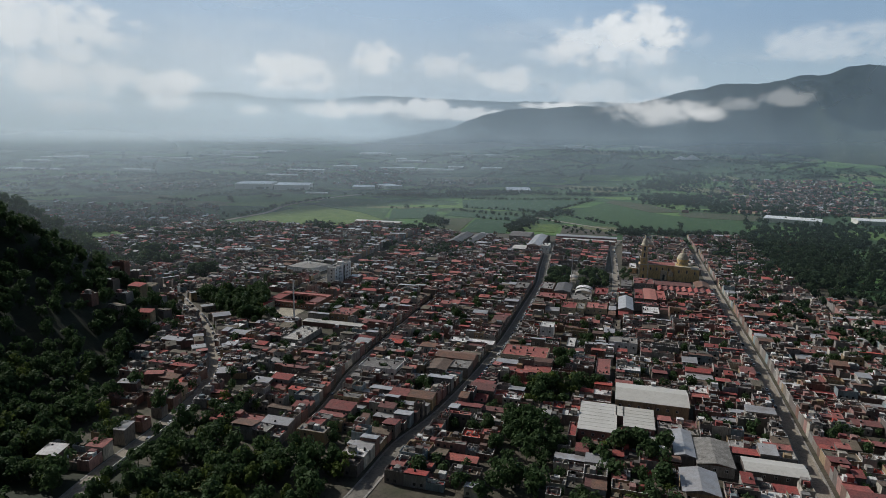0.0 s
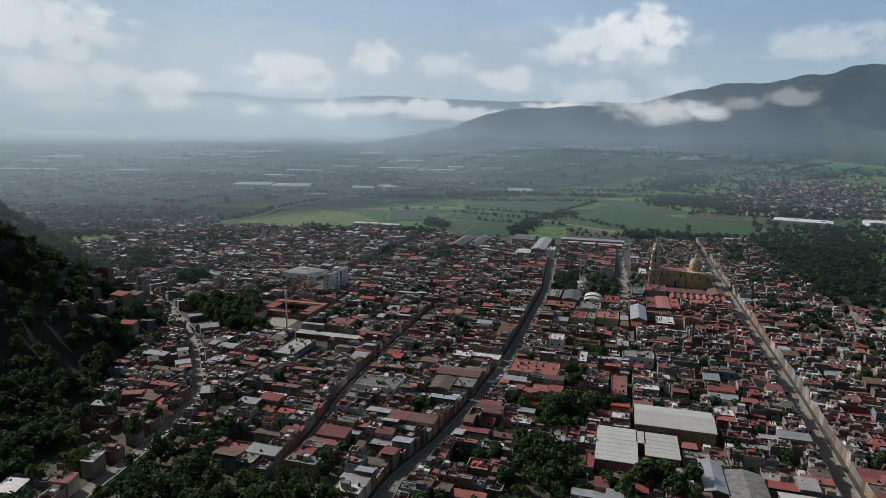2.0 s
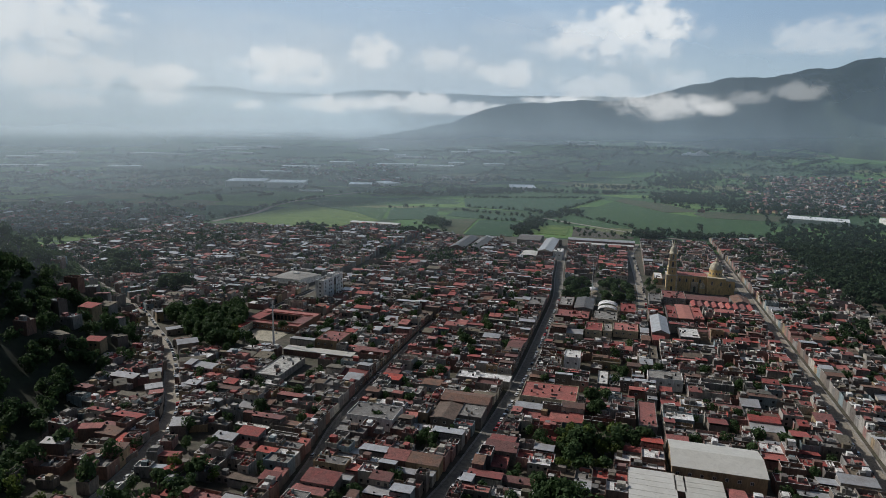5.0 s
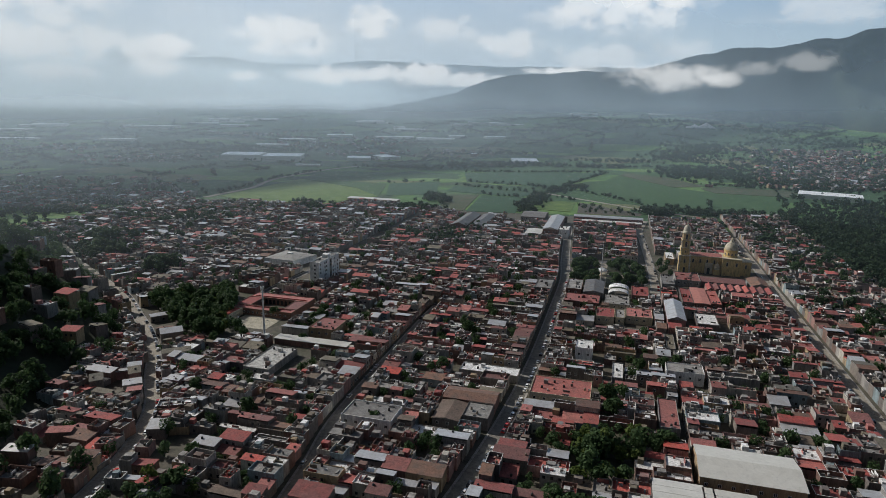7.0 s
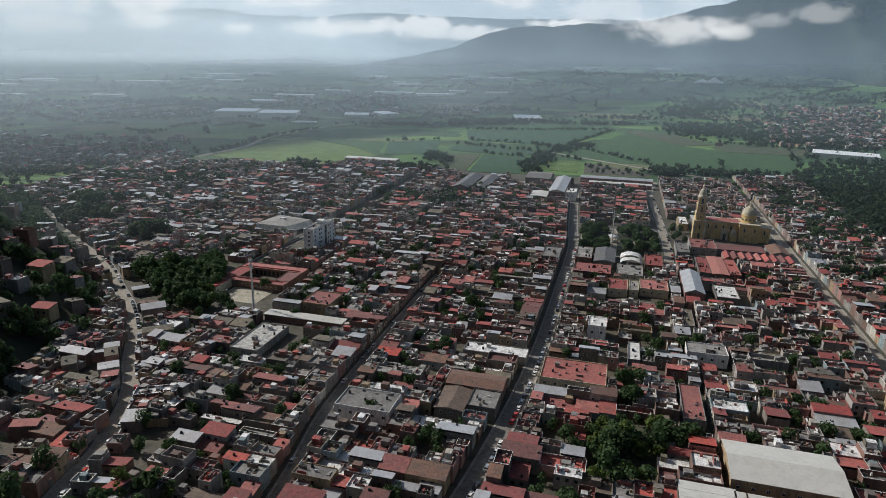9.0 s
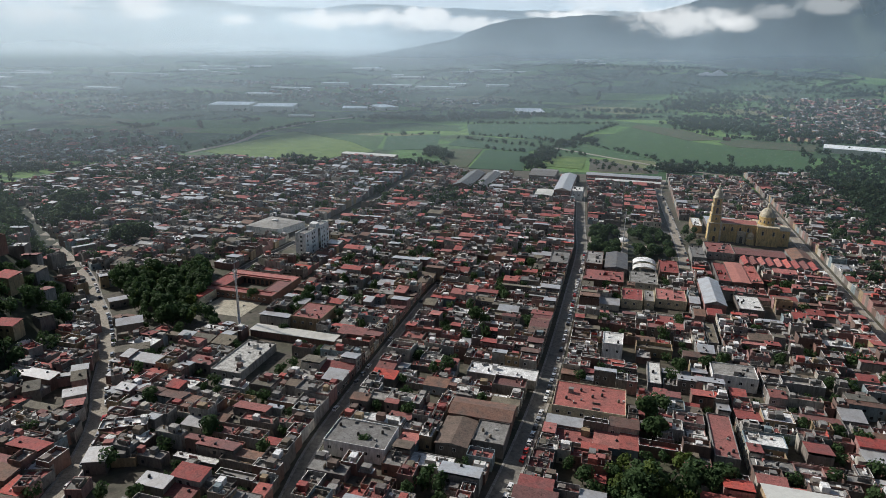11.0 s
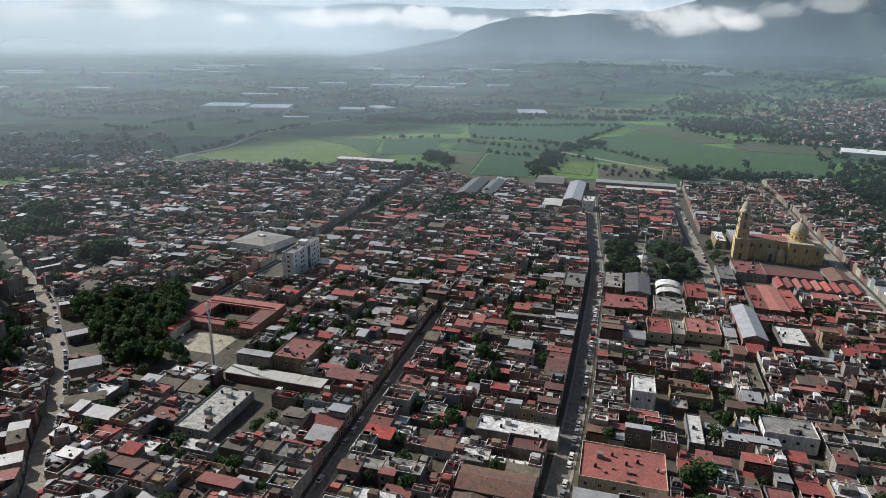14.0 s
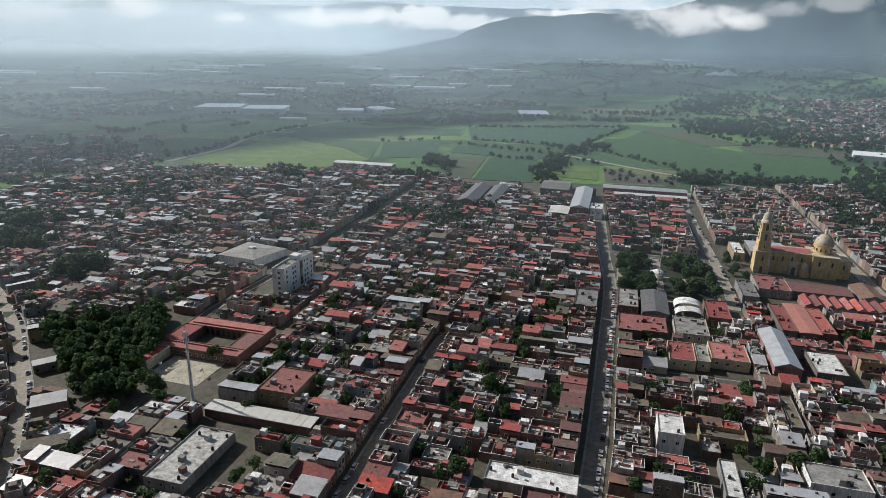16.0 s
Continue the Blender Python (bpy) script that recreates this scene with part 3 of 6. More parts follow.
skyline("mountain_range_far", "hazy blue mountain range across the valley",
        [(-1.4, 0.04), (-1.0, 0.05), (-0.72, 0.036), (-0.64, 0.040), (-0.605, 0.052), (-0.56, 0.0585), (-0.47, 0.061), (-0.38, 0.0604), (-0.28, 0.058), (-0.235, 0.052), (-0.14, 0.0507), (-0.097, 0.056), (-0.053, 0.059), (0.0, 0.0555), (0.12, 0.053), (0.3, 0.055), (1.2, 0.06)],
        4330, 4750, 60, M_MOUNTAIN, 2.0)
skyline("mountain_range_near", "dark wooded mountain range with cloud on its slopes",
        [(-0.3, -0.0375), (-0.16, -0.026), (-0.097, -0.013), (-0.044, -0.0065), (-0.009, 0.001), (0.017, 0.0076), (0.043, 0.0158), (0.087, 0.0295), (0.13, 0.041), (0.183, 0.044), (0.236, 0.0485), (0.28, 0.0476), (0.315, 0.052),
         (0.394, 0.069), (0.463, 0.0854), (0.517, 0.089), (0.587, 0.1007), (0.64, 0.1094), (0.692, 0.123), (0.72, 0.118), (0.9, 0.12), (1.3, 0.11)],
        2950, 4050, 120, M_MOUNTAIN, 9.0)


def curtain(name, radius, low, high, mat, half=1.25, label="", n=48):
    me = bpy.data.meshes.new(name)
    vs = []
    for i in range(n + 1):
        t = -half + 2 * half * i / n
        x, y = EYE.x + radius * math.sin(t), EYE.y + radius * math.cos(t)
        vs += [(x, y, low), (x, y, high)]
    me.from_pydata(vs, [], [(2 * i, 2 * i + 2, 2 * i + 3, 2 * i + 1) for i in range(n)])
    me.materials.append(mat)
    return tagged(new(name, me), label, "backdrop", kind="structure")


curtain("backdrop_sky", 4880, -40, 2600, M_SKY, 1.25, "milky blue sky with thin high cloud")
# hazy light is added as glowing sheets, which cast no shadow
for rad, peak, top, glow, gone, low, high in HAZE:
    curtain("backdrop_haze_glow", rad, -5, top, glowing_haze("haze", AIR, peak, top, high + 5, glow, gone, (low, high)), 1.2, "upright sheet of painted, glowing haze over the valley").visible_shadow = False


def cloud(px, py, w, h, dist=4500, thick=1.0):
    """A bank of cloud: bearing and height in hundredths, and its size likewise."""
    x, y, z = compass(px, py, dist)
    me = bpy.data.meshes.new("cloud")
    s = dist / math.sqrt(1 + px * px)
    a, b = w * s / 2, h * s / 2
    me.from_pydata([(-a, -1, -b), (a, 1, -b), (a, 1, b), (-a, -1, b)], [], [(0, 1, 2, 3)])
    me.materials.append(M_CLOUD)
    ob = new("backdrop_cloud", me)
    ob.matrix_basis = pose(x, y, z, 0, 0, -math.degrees(math.atan(px)))
    ob.visible_shadow = False
    ob.color = (1, 1, 1, thick)
    return tagged(ob, "white cumulus cloud low over the mountains", "cloud", kind="structure")


for c in CLOUDS:
    cloud(*c)


# ---------------------------------------------------------------- streets
def strip(name, pts, half, z, mat, label, kind="structure", cat="road", thick=0.12):
    """A road or pavement that follows a line of places in the world."""
    s = Soup()
    left, right = [], []
    for i, p in enumerate(pts):
        a, b = Vector(pts[max(0, i - 1)]), Vector(pts[min(len(pts) - 1, i + 1)])
        d = (b - a).normalized()
        nrm = Vector((-d.y, d.x))
        h = land(p[0], p[1])
        left.append((p[0] + nrm.x * half, p[1] + nrm.y * half, h))
        right.append((p[0] - nrm.x * half, p[1] - nrm.y * half, h))
    for i in range(len(pts) - 1):
        q = [right[i], right[i + 1], left[i + 1], left[i]]
        s.solid([(x, y, h - 0.3) for x, y, h in q], [(x, y, h + z) for x, y, h in q])
    return tagged(part(name, s, mat), label, cat, kind=kind)


def bend(pts, step=8):
    """A smooth line through the given places."""
    out = []
    for i in range(len(pts) - 1):
        p0, p1, p2, p3 = (Vector(pts[min(len(pts) - 1, max(0, i + k))]) for k in (-1, 0, 1, 2))
        n = max(1, int((p2 - p1).length / step))
        for j in range(n):
            t = j / n
            out.append(tuple(0.5 * ((2 * p1) + (p2 - p0) * t + (2 * p0 - 5 * p1 + 4 * p2 - p3) * t * t + (3 * p1 - p0 - 3 * p2 + p3) * t ** 3)))
    return out + [tuple(pts[-1])]


S1 = bend([town(v, b) for v, b in ((-104, 180), (-99, 235), (-97, 275), (-88, 313), (-80, 382), (-76, 460), (-75, 560), (-75, 650), (-81, 722), (-87, 815), (-92, 900))])
S2 = bend([town(v, b) for v, b in ((-150, 290), (-154, 324), (-159, 356), (-161, 407), (-162, 518), (-161, 545))])
S3 = bend([town(v, b) for v, b in ((0, 632), (1, 662), (-1, 745), (-5, 850), (-7, 905), (2, 980))])
S4 = bend([town(v, b) for v, b in ((89, 180), (92, 250), (94.5, 350), (97, 450), (97.5, 620), (98, 766), (99, 900))])
S5 = bend([(-147, 215), (-144, 258), (-134, 310), (-130, 340), (-129.5, 366), (-133, 392), (-140, 415), (-148, 432), (-158, 459), (-169, 484), (-183, 510), (-201, 538), (-231, 585), (-270, 630), (-330, 700), (-380, 770)])
S6 = bend([town(v, b) for v, b in ((-300, 500), (-302, 545), (-298, 600), (-292, 680), (-290, 760), (-290, 900))])
S7 = bend([town(v, b) for v, b in ((-75, 533), (-40, 534), (-6, 535))])
S8 = bend([town(v, b) for v, b in ((-81, 727), (-40, 728), (0, 730))])
ROADS = [("asphalt street between terraced houses", S1, 4.4, M_STREET), ("narrow asphalt street in shade", S2, 2.9, M_STREET), ("pale paved street beside the church", S3, 3.7, M_PAVED),
         ("long straight street of pale paving", S4, 4.2, M_PAVED), ("winding pale road at the foot of the hill", S5, 4.3, M_PAVED), ("narrow street behind the school", S6, 3.0, M_ASPHALT),
         ("short cross street", S7, 3.4, M_ASPHALT), ("street along the park", S8, 3.6, M_ASPHALT)]
for i, (label, pts, half, mat) in enumerate(ROADS):
    strip("road", pts, half - 1.0, 0.10 + 0.006 * i, mat, label)
    strip("pavement", pts, half, 0.05 + 0.004 * i, M_PAVEMENT, "concrete pavement along the street", cat="pavement") if i > 5 else None
    if i <= 5:
        for side in (-1, 1):
            off = []
            for k, p in enumerate(pts):
                a, b = Vector(pts[max(0, k - 1)]), Vector(pts[min(len(pts) - 1, k + 1)])
                d = (b - a).normalized()
                off.append((p[0] - d.y * side * (half - 0.5), p[1] + d.x * side * (half - 0.5)))
            strip("pavement", off, 0.5, 0.25 + 0.004 * i, M_PAVEMENT, "raised concrete pavement along the street", cat="pavement")

yard = Soup()
outline = [town(*q) for q in ((-310, 225), (250, 205), (270, 620), (150, 925), (-60, 985), (-215, 975), (-420, 1000), (-640, 930), (-700, 700), (-520, 640), (-440, 540), (-400, 470), (-330, 400))]
yard.face(*[(x, y, 0.03) for x, y in outline])
tagged(part("yard_ground", yard, M_EARTH), "trodden earth of yards between the houses", "ground", kind="structure")


def road_clear(x, y, extra=0.0):
    for _, pts, half, _ in ROADS:
        for i in range(0, len(pts) - 1):
            ax, ay = pts[i]
            bx, by = pts[i + 1]
            if abs(ax - x) > 30 or abs(ay - y) > 30:
                continue
            dx, dy = bx - ax, by - ay
            t = max(0, min(1, ((x - ax) * dx + (y - ay) * dy) / (dx * dx + dy * dy)))
            if math.hypot(x - ax - t * dx, y - ay - t * dy) < half + extra:
                return False
    return True


# ---------------------------------------------------------------- houses
def window_mesh(w, h):
    s = Soup()
    s.box(-w / 2 - 0.12, w / 2 + 0.12, -0.06, 0.02, -h / 2 - 0.12, h / 2 + 0.12, 0, True)
    s.box(-w / 2, -0.04, -0.085, 0.0, -h / 2, h / 2, 1, True)
    s.box(0.04, w / 2, -0.085, 0.0, -h / 2, h / 2, 1, True)
    return s


WINDOW = window_mesh(1.2, 1.25).mesh("window", [M_FACADE, M_GLASS])
BALCONY_DOOR = window_mesh(1.3, 2.0).mesh("balcony_door", [M_CREAM, M_GLASS])
door_s = Soup()
door_s.box(-0.62, 0.62, -0.08, 0.02, 0, 2.25, 0)
door_s.box(-0.5, 0.5, -0.12, 0.0, 0.02, 2.1, 1)
DOOR = door_s.mesh("door", [M_CREAM, M_BROWN])
gate_s = Soup()
gate_s.box(-1.35, 1.35, -0.06, 0.02, 0, 2.5, 0)
for q in range(5):
    gate_s.box(-1.25 + q * 0.5, -0.79 + q * 0.5, -0.1, 0.0, 0.05, 2.4, 0)
GATE = gate_s.mesh("garage_gate", [M_DARK])
tank_s = Soup()
tank_s.tube(0, 0, [(0, 0.5), (0.15, 0.56), (1.15, 0.56), (1.4, 0.42), (1.5, 0.2), (1.56, 0.18)], 10)
TANK = tank_s.mesh("water_tank", [M_TANK], True)


COURTS = []
ROOF_MIX = []
YARD_TREES = []


def wing_plan(r, length, depth_cap=1.0):
    """Cuts a lot into wings along its length: (start, end, height, roof, court)."""
    out, x, roof = [], 0.0, 0
    first = True
    while x < length - 3:
        n = min(length - x, r.choice((5, 6, 7, 8, 9, 10, 12, 15)))
        if length - x - n < 4:
            n = length - x
        court = (not first) and r.random() < 0.32
        h = r.choice((2.6, 2.8, 3.0, 3.2, 3.4, 3.6, 3.8, 4.4, 5.6, 6.2, 6.6) if not first else (4.0, 4.2, 4.4, 4.6, 5.0, 6.2, 6.5, 6.8))
        if first or r.random() < 0.6:
            roof = r.choices(range(6), ROOF_MIX)[0]
        out.append((x, x + n, h, roof, court))
        x += n
        first = False
    return out


def house_wings(r, lot_w, length, street_side):
    """Geometry of one house on its lot, in its own frame: x runs from the street to the back, y across the lot."""
    wings = []
    for a, b, h, roof, court in wing_plan(r, length):
        if court:
            COURTS.append(((a + b) / 2, lot_w / 2))
            continue
        y0, y1 = 0.03, lot_w - 0.03
        if b - a > 5 and r.random() < 0.3 and a > 0:
            if r.random() < 0.5:
                y0 += lot_w * r.uniform(0.25, 0.5)
            else:
                y1 -= lot_w * r.uniform(0.25, 0.5)
        par = r.choice((0.15, 0.25, 0.25, 0.4, 0.6, 0.9, 1.3, 1.9))
        wings.append((a + 0.02, b - 0.02, y0, y1, h, par, roof))
    return wings


def wing_roof(s, r, w, m=0):
    a, b, y0, y1, h, par, roof = w
    if roof >= 4 or (roof in (0, 3) and par < 0.3):
        lift = h + par + 0.06
        up = [lift, lift, lift + 0.13 * (y1 - y0), lift + 0.13 * (y1 - y0)]
        if r.random() < 0.5:
            up = up[2:] + up[:2]
        q = [(a - 0.2, y0 - 0.15), (b + 0.2, y0 - 0.15), (b + 0.2, y1 + 0.15), (a - 0.2, y1 + 0.15)]
        s.solid([(x, y, z - 0.14) for (x, y), z in zip(q, up)], [(x, y, z) for (x, y), z in zip(q, up)], m, True)
        return
    s.face((a + 0.2, y0 + 0.2, h), (b - 0.2, y0 + 0.2, h), (b - 0.2, y1 - 0.2, h), (a + 0.2, y1 - 0.2, h), m=m)


def roof_clutter(r, w):
    """Huts, ledges and low walls that stand on a flat roof: boxes as (x0, x1, y0, y1, z0, z1)."""
    a, b, y0, y1, h, par, roof = w
    out = []
    if roof >= 4 or (roof in (0, 3) and par < 0.3):
        return out
    for _ in range(r.choice((4, 5, 6, 7, 8))):
        sx, sy, sz = r.choice(((2.4, 2.2, 2.2), (1.0, 0.8, 0.7), (0.5, 2.6, 0.8), (1.4, 1.4, 0.5), (0.9, 0.5, 1.1), (3.0, 0.25, 1.3), (0.2, 3.2, 1.0), (0.6, 0.6, 1.4), (2.6, 3.2, 2.4), (3.4, 2.6, 2.6), (0.18, 4.2, 1.8), (4.5, 0.18, 1.7), (0.25, 2.0, 1.6), (1.6, 0.3, 0.9), (0.7, 0.9, 1.2), (2.2, 1.2, 0.25), (1.1, 2.4, 0.3), (0.15, 2.8, 0.9), (3.6, 0.15, 1.0)))
        if b - a < sx + 1.2 or y1 - y0 < sy + 1.2:
            continue
        x, y = r.uniform(a + 0.4, b - sx - 0.4), r.uniform(y0 + 0.4, y1 - sy - 0.4)
        out.append((x, x + sx, y, y + sy, h, h + sz))
    return out


HOUSE_LABELS = {0: "low house with red painted flat roof", 1: "concrete house with grey flat roof", 2: "house with whitewashed flat roof", 3: "old house with dark mossy roof", 4: "old house with brown tiled roof", 5: "house with corrugated tin roof"}
singles = 0
far_town = Soup()
TOWN_MATS = [M_WALL] + ROOFS + [M_GLASS, M_TANK, M_FACADE]


def house(r, v, b, length, lot_w, toward, single, z=0.0, turn=0.0):
    """One house; toward = 1 where the lot runs to greater v from its street, -1 the other way."""
    global singles
    COURTS.clear()
    ROOF_MIX[:] = (46, 21, 12, 10, 4, 7) if v > -165 else (32, 27, 12, 12, 4, 13)
    wings = house_wings(r, lot_w, length, toward)
    for cx, cy in COURTS:
        if r.random() < 0.8 and z < 1:
            YARD_TREES.append((*town(v + toward * cx, b + cy), z))
    if not wings:
        return
    turn_z = 0 if toward > 0 else 180
    vb = (v, b) if toward > 0 else (v, b + lot_w)
    if not single:
        s = Soup()
        for w in wings:
            a, e, y0, y1, h, par, roof = w
            s.shell(a, e, y0, y1, -4 if z > 1 else 0, h + par, 0.2, h, 0, 9 if r.random() < 0.3 else None)
            wing_roof(s, r, w, 1 + roof)
            for c in roof_clutter(r, w):
                s.box(*c, m=r.choice((0, 0, 0, 1, 2, 2, 3, 4)))
            if r.random() < 0.6:
                s.tube(r.uniform(a + 1, e - 1), r.uniform(y0 + 1, y1 - 1), [(h, 0.55), (h + 1.3, 0.55), (h + 1.6, 0.25)], 6, 8)
            for lvl in range(int(h // 3)):
                for q in range(int((e - a) // 3.2)):
                    if r.random() < 0.55:
                        x = a + 1.6 + q * 3.2
                        yy, d = (y0, -1) if toward > 0 else (y1, 1)
                        s.box(x - 0.6, x + 0.6, min(yy, yy + d * 0.05), max(yy, yy + d * 0.05), 1 + lvl * 3, 2.3 + lvl * 3, 7)
        mtx = pose(*town(*vb), z, 0, 0, -TURN + turn_z + turn)
        far_town.add(s, mtx)
        return
    singles += 1
    ob = stand("house", *vb, z, turn_z + turn)
    main = max(wings, key=lambda w: (w[1] - w[0]) * (w[3] - w[2]))
    storeys = "two-storey" if main[4] > 5 else "single-storey"
    tagged(ob, storeys + " " + HOUSE_LABELS[main[6]], "house", "terraced houses of the town")
    for w in wings:
        a, e, y0, y1, h, par, roof = w
        s = Soup()
        s.shell(a, e, y0, y1, 0, h + par, 0.2, h, 0, 1 if r.random() < 0.3 else None)
        wall = part("wall", s, [M_WALL, M_FACADE], ob)
        s = Soup()
        wing_roof(s, r, w)
        part("roof", s, ROOFS[roof], ob)
        for c in roof_clutter(r, w):
            s = Soup()
            s.box(*c)
            part("roof_hut" if c[5] - c[4] > 1.5 else "roof_ledge", s, r.choice((M_WALL, M_WALL, M_GREY, M_RED, M_GREY, M_FACADE)), ob)
        if r.random() < 0.55:
            for _ in range(r.choice((1, 1, 2))):
                part("water_tank", TANK, None, ob, at=pose(r.uniform(a + 0.9, e - 0.9), r.uniform(y0 + 0.9, y1 - 0.9), h) @ Matrix.Scale(r.uniform(0.8, 1.2), 4))
        for lvl in range(int(h // 3)):
            for q in range(int((e - a) // 3.4)):
                if r.random() < 0.4 and a > 0.5 or lvl and r.random() < 0.7:
                    x = a + 1.7 + q * 3.4
                    yy, rot = (y0, 0) if toward > 0 else (y1, 180)
                    part("window", WINDOW, None, ob, at=pose(x, yy, 1.7 + lvl * 3, 0, 0, rot))
        if a < 0.5:
            for q in range(int((y1 - y0) // 2.8)):
                y = y0 + 1.5 + q * 2.8
                part(*(("door", DOOR) if q == 0 else ("window", WINDOW)), None, ob, at=pose(a, y, 0 if q == 0 else 1.7, 0, 0, -90))
                if h > 5.5:
                    part("balcony_door", BALCONY_DOOR, None, ob, at=pose(a, y, 4.5, 0, 0, -90))


KEEP_OUT = []


def keep(v0, v1, b0, b1):
    KEEP_OUT.append((v0, v1, b0, b1))


def free(v0, v1, b0, b1):
    return all(v1 <= k[0] or v0 >= k[1] or b1 <= k[2] or b0 >= k[3] for k in KEEP_OUT)


def row(r, v_street, v_back, b0, b1, single=False, lots=(5, 6, 6, 7, 7, 8, 9), path=None):
    """A terrace: lots from a street to the middle of the block. path: the street's own line in grid terms."""
    b = b0
    toward = 1 if v_back > v_street else -1
    while b < b1 - 4:
        w = min(r.choice(lots), b1 - b)
        v0 = v_street if path is None else path(b + w / 2)
        length = abs(v_back - v0)
        # shorten the lot where something else stands
        step = 0.0
        start, end = None, None
        k = 0.0
        while k < length:
            va = v0 + toward * k
            x, y = town(va, b + w / 2)
            ok = free(min(va, va + toward * 2), max(va, va + toward * 2), b, b + w) and road_clear(x, y, 1.2) and land(x, y) < 1.0
            if ok and start is None:
                start = k
            if ok:
                end = k + 2
            if not ok and start is not None:
                break
            k += 2
        if start is not None and end - start > 5:
            end = min(end, length)
            house(r, v0 + toward * start, b, end - start, w, toward, single(v0 + toward * (start + end) / 2, b) if callable(single) else single)
        b += w


def s1v(b):
    return float(np.interp(b, [235, 275, 313, 382, 460, 650, 722, 815, 900], [-99, -97, -88, -80, -76, -75, -81, -87, -92]))


def s2v(b):
    return float(np.interp(b, [290, 324, 356, 407, 518, 668, 760, 842, 900], [-150, -154, -159, -161, -162, -160, -166, -174, -178]))


def s4v(b):
    return float(np.interp(b, [180, 250, 350, 450, 620, 766, 900], [89, 92, 94.5, 97, 97.5, 98, 99]))


# ---------------------------------------------------------------- trees
def clump_crown(r, n, radius, height, leaf):
    """A crown of many small leaf clumps round a few boughs, as arrays of quads."""
    boughs = [(r.uniform(-0.55, 0.55) * radius, r.uniform(-0.55, 0.55) * radius, height * r.uniform(0.35, 0.8), radius * r.uniform(0.38, 0.62)) for _ in range(7)]
    vs = []
    for _ in range(n):
        bx, by, bz, br = r.choice(boughs)
        d = Vector((r.gauss(0, 1), r.gauss(0, 1), r.gauss(0.15, 0.9))).normalized()
        c = Vector((bx, by, bz)) + d * br * r.uniform(0.75, 1.08)
        nrm = (d + Vector((r.gauss(0, 0.45), r.gauss(0, 0.45), r.gauss(0.2, 0.45)))).normalized()
        u = nrm.orthogonal().normalized()
        w = nrm.cross(u)
        a = r.uniform(0, 6.28)
        u, w = u * math.cos(a) + w * math.sin(a), w * math.cos(a) - u * math.sin(a)
        s = leaf * r.uniform(0.6, 1.3)
        vs += [c - u * s - w * s * 0.6, c + u * s * 0.9 - w * s * 0.7, c + u * s + w * s * 0.8, c - u * s * 0.7 + w * s]
    return np.array([tuple(p) for p in vs], dtype=np.float32)


def quads_mesh(name, verts, mat):
    me = bpy.data.meshes.new(name)
    n = len(verts) // 4
    me.vertices.add(len(verts))
    me.vertices.foreach_set("co", verts.ravel())
    me.loops.add(4 * n)
    me.loops.foreach_set("vertex_index", np.arange(4 * n, dtype=np.int32))
    me.polygons.add(n)
    me.polygons.foreach_set("loop_start", np.arange(0, 4 * n, 4, dtype=np.int32))
    me.update(calc_edges=True)
    me.materials.append(mat)
    return me


FAR_CROWNS = [clump_crown(rng, 260, 3.6, 8.0, 0.45) for _ in range(6)]
THIN_CROWNS = [clump_crown(rng, 60, 3.6, 7.0, 1.0) for _ in range(5)]


def wood(name, places, crowns, label, mat, low=0.7, high=1.4):
    """A wood of trees that nobody could count, as one mesh: trunks and crowns."""
    r = random.Random(len(places))
    blocks = []
    for x, y, z in places:
        c = r.choice(crowns)
        s, a = r.uniform(low, high), r.uniform(0, 6.28)
        m = np.array([[math.cos(a), -math.sin(a), 0], [math.sin(a), math.cos(a), 0], [0, 0, r.uniform(0.85, 1.2)]], dtype=np.float32) * s
        blocks.append(c @ m.T + np.array((x, y, z), dtype=np.float32))
        t = 0.2 * s
        zt = z + 5 * s
        for k in range(3):
            p, q = 2.1 * k, 2.1 * (k + 1)
            blocks.append(np.array([(x + t * math.cos(p), y + t * math.sin(p), z - 0.5), (x + t * math.cos(q), y + t * math.sin(q), z - 0.5), (x + t * 0.4 * math.cos(q), y + t * 0.4 * math.sin(q), zt), (x + t * 0.4 * math.cos(p), y + t * 0.4 * math.sin(p), zt)], dtype=np.float32))
    return tagged(new(name, quads_mesh(name, np.concatenate(blocks), mat)), label, "trees", kind="stuff")


NEAR_CROWNS = [quads_mesh("crown", clump_crown(rng, 900, 3.6, 8.0, 0.36), M_LEAF) for _ in range(5)]
BRIGHT_CROWN = quads_mesh("crown", clump_crown(rng, 700, 3.6, 7.0, 0.36), M_LEAF_BRIGHT)


def trunk_mesh(r):
    s = Soup()
    s.tube(0, 0, [(-0.2, 0.34), (0.5, 0.25), (2.4, 0.2), (4.6, 0.12), (6.0, 0.05)], 7)
    for _ in range(5):
        a, z0 = r.uniform(0, 6.28), r.uniform(1.8, 3.6)
        l, rise = r.uniform(1.4, 2.4), r.uniform(1.2, 2.4)
        q = [(math.cos(a) * d, math.sin(a) * d, z0 + rise * d / l, 0.11 * (1 - d / l) + 0.03) for d in (0, l * 0.5, l)]
        for (x0, y0, za, ra), (x1, y1, zb, rb) in zip(q, q[1:]):
            nx, ny = -math.sin(a), math.cos(a)
            s.solid([(x0 + nx * ra, y0 + ny * ra, za), (x0 - nx * ra, y0 - ny * ra, za), (x0, y0, za + ra * 1.6)], [(x1 + nx * rb, y1 + ny * rb, zb), (x1 - nx * rb, y1 - ny * rb, zb), (x1, y1, zb + rb * 1.6)])
    return s.mesh("trunk", [M_BARK], True)


TRUNKS = [trunk_mesh(rng) for _ in range(3)]


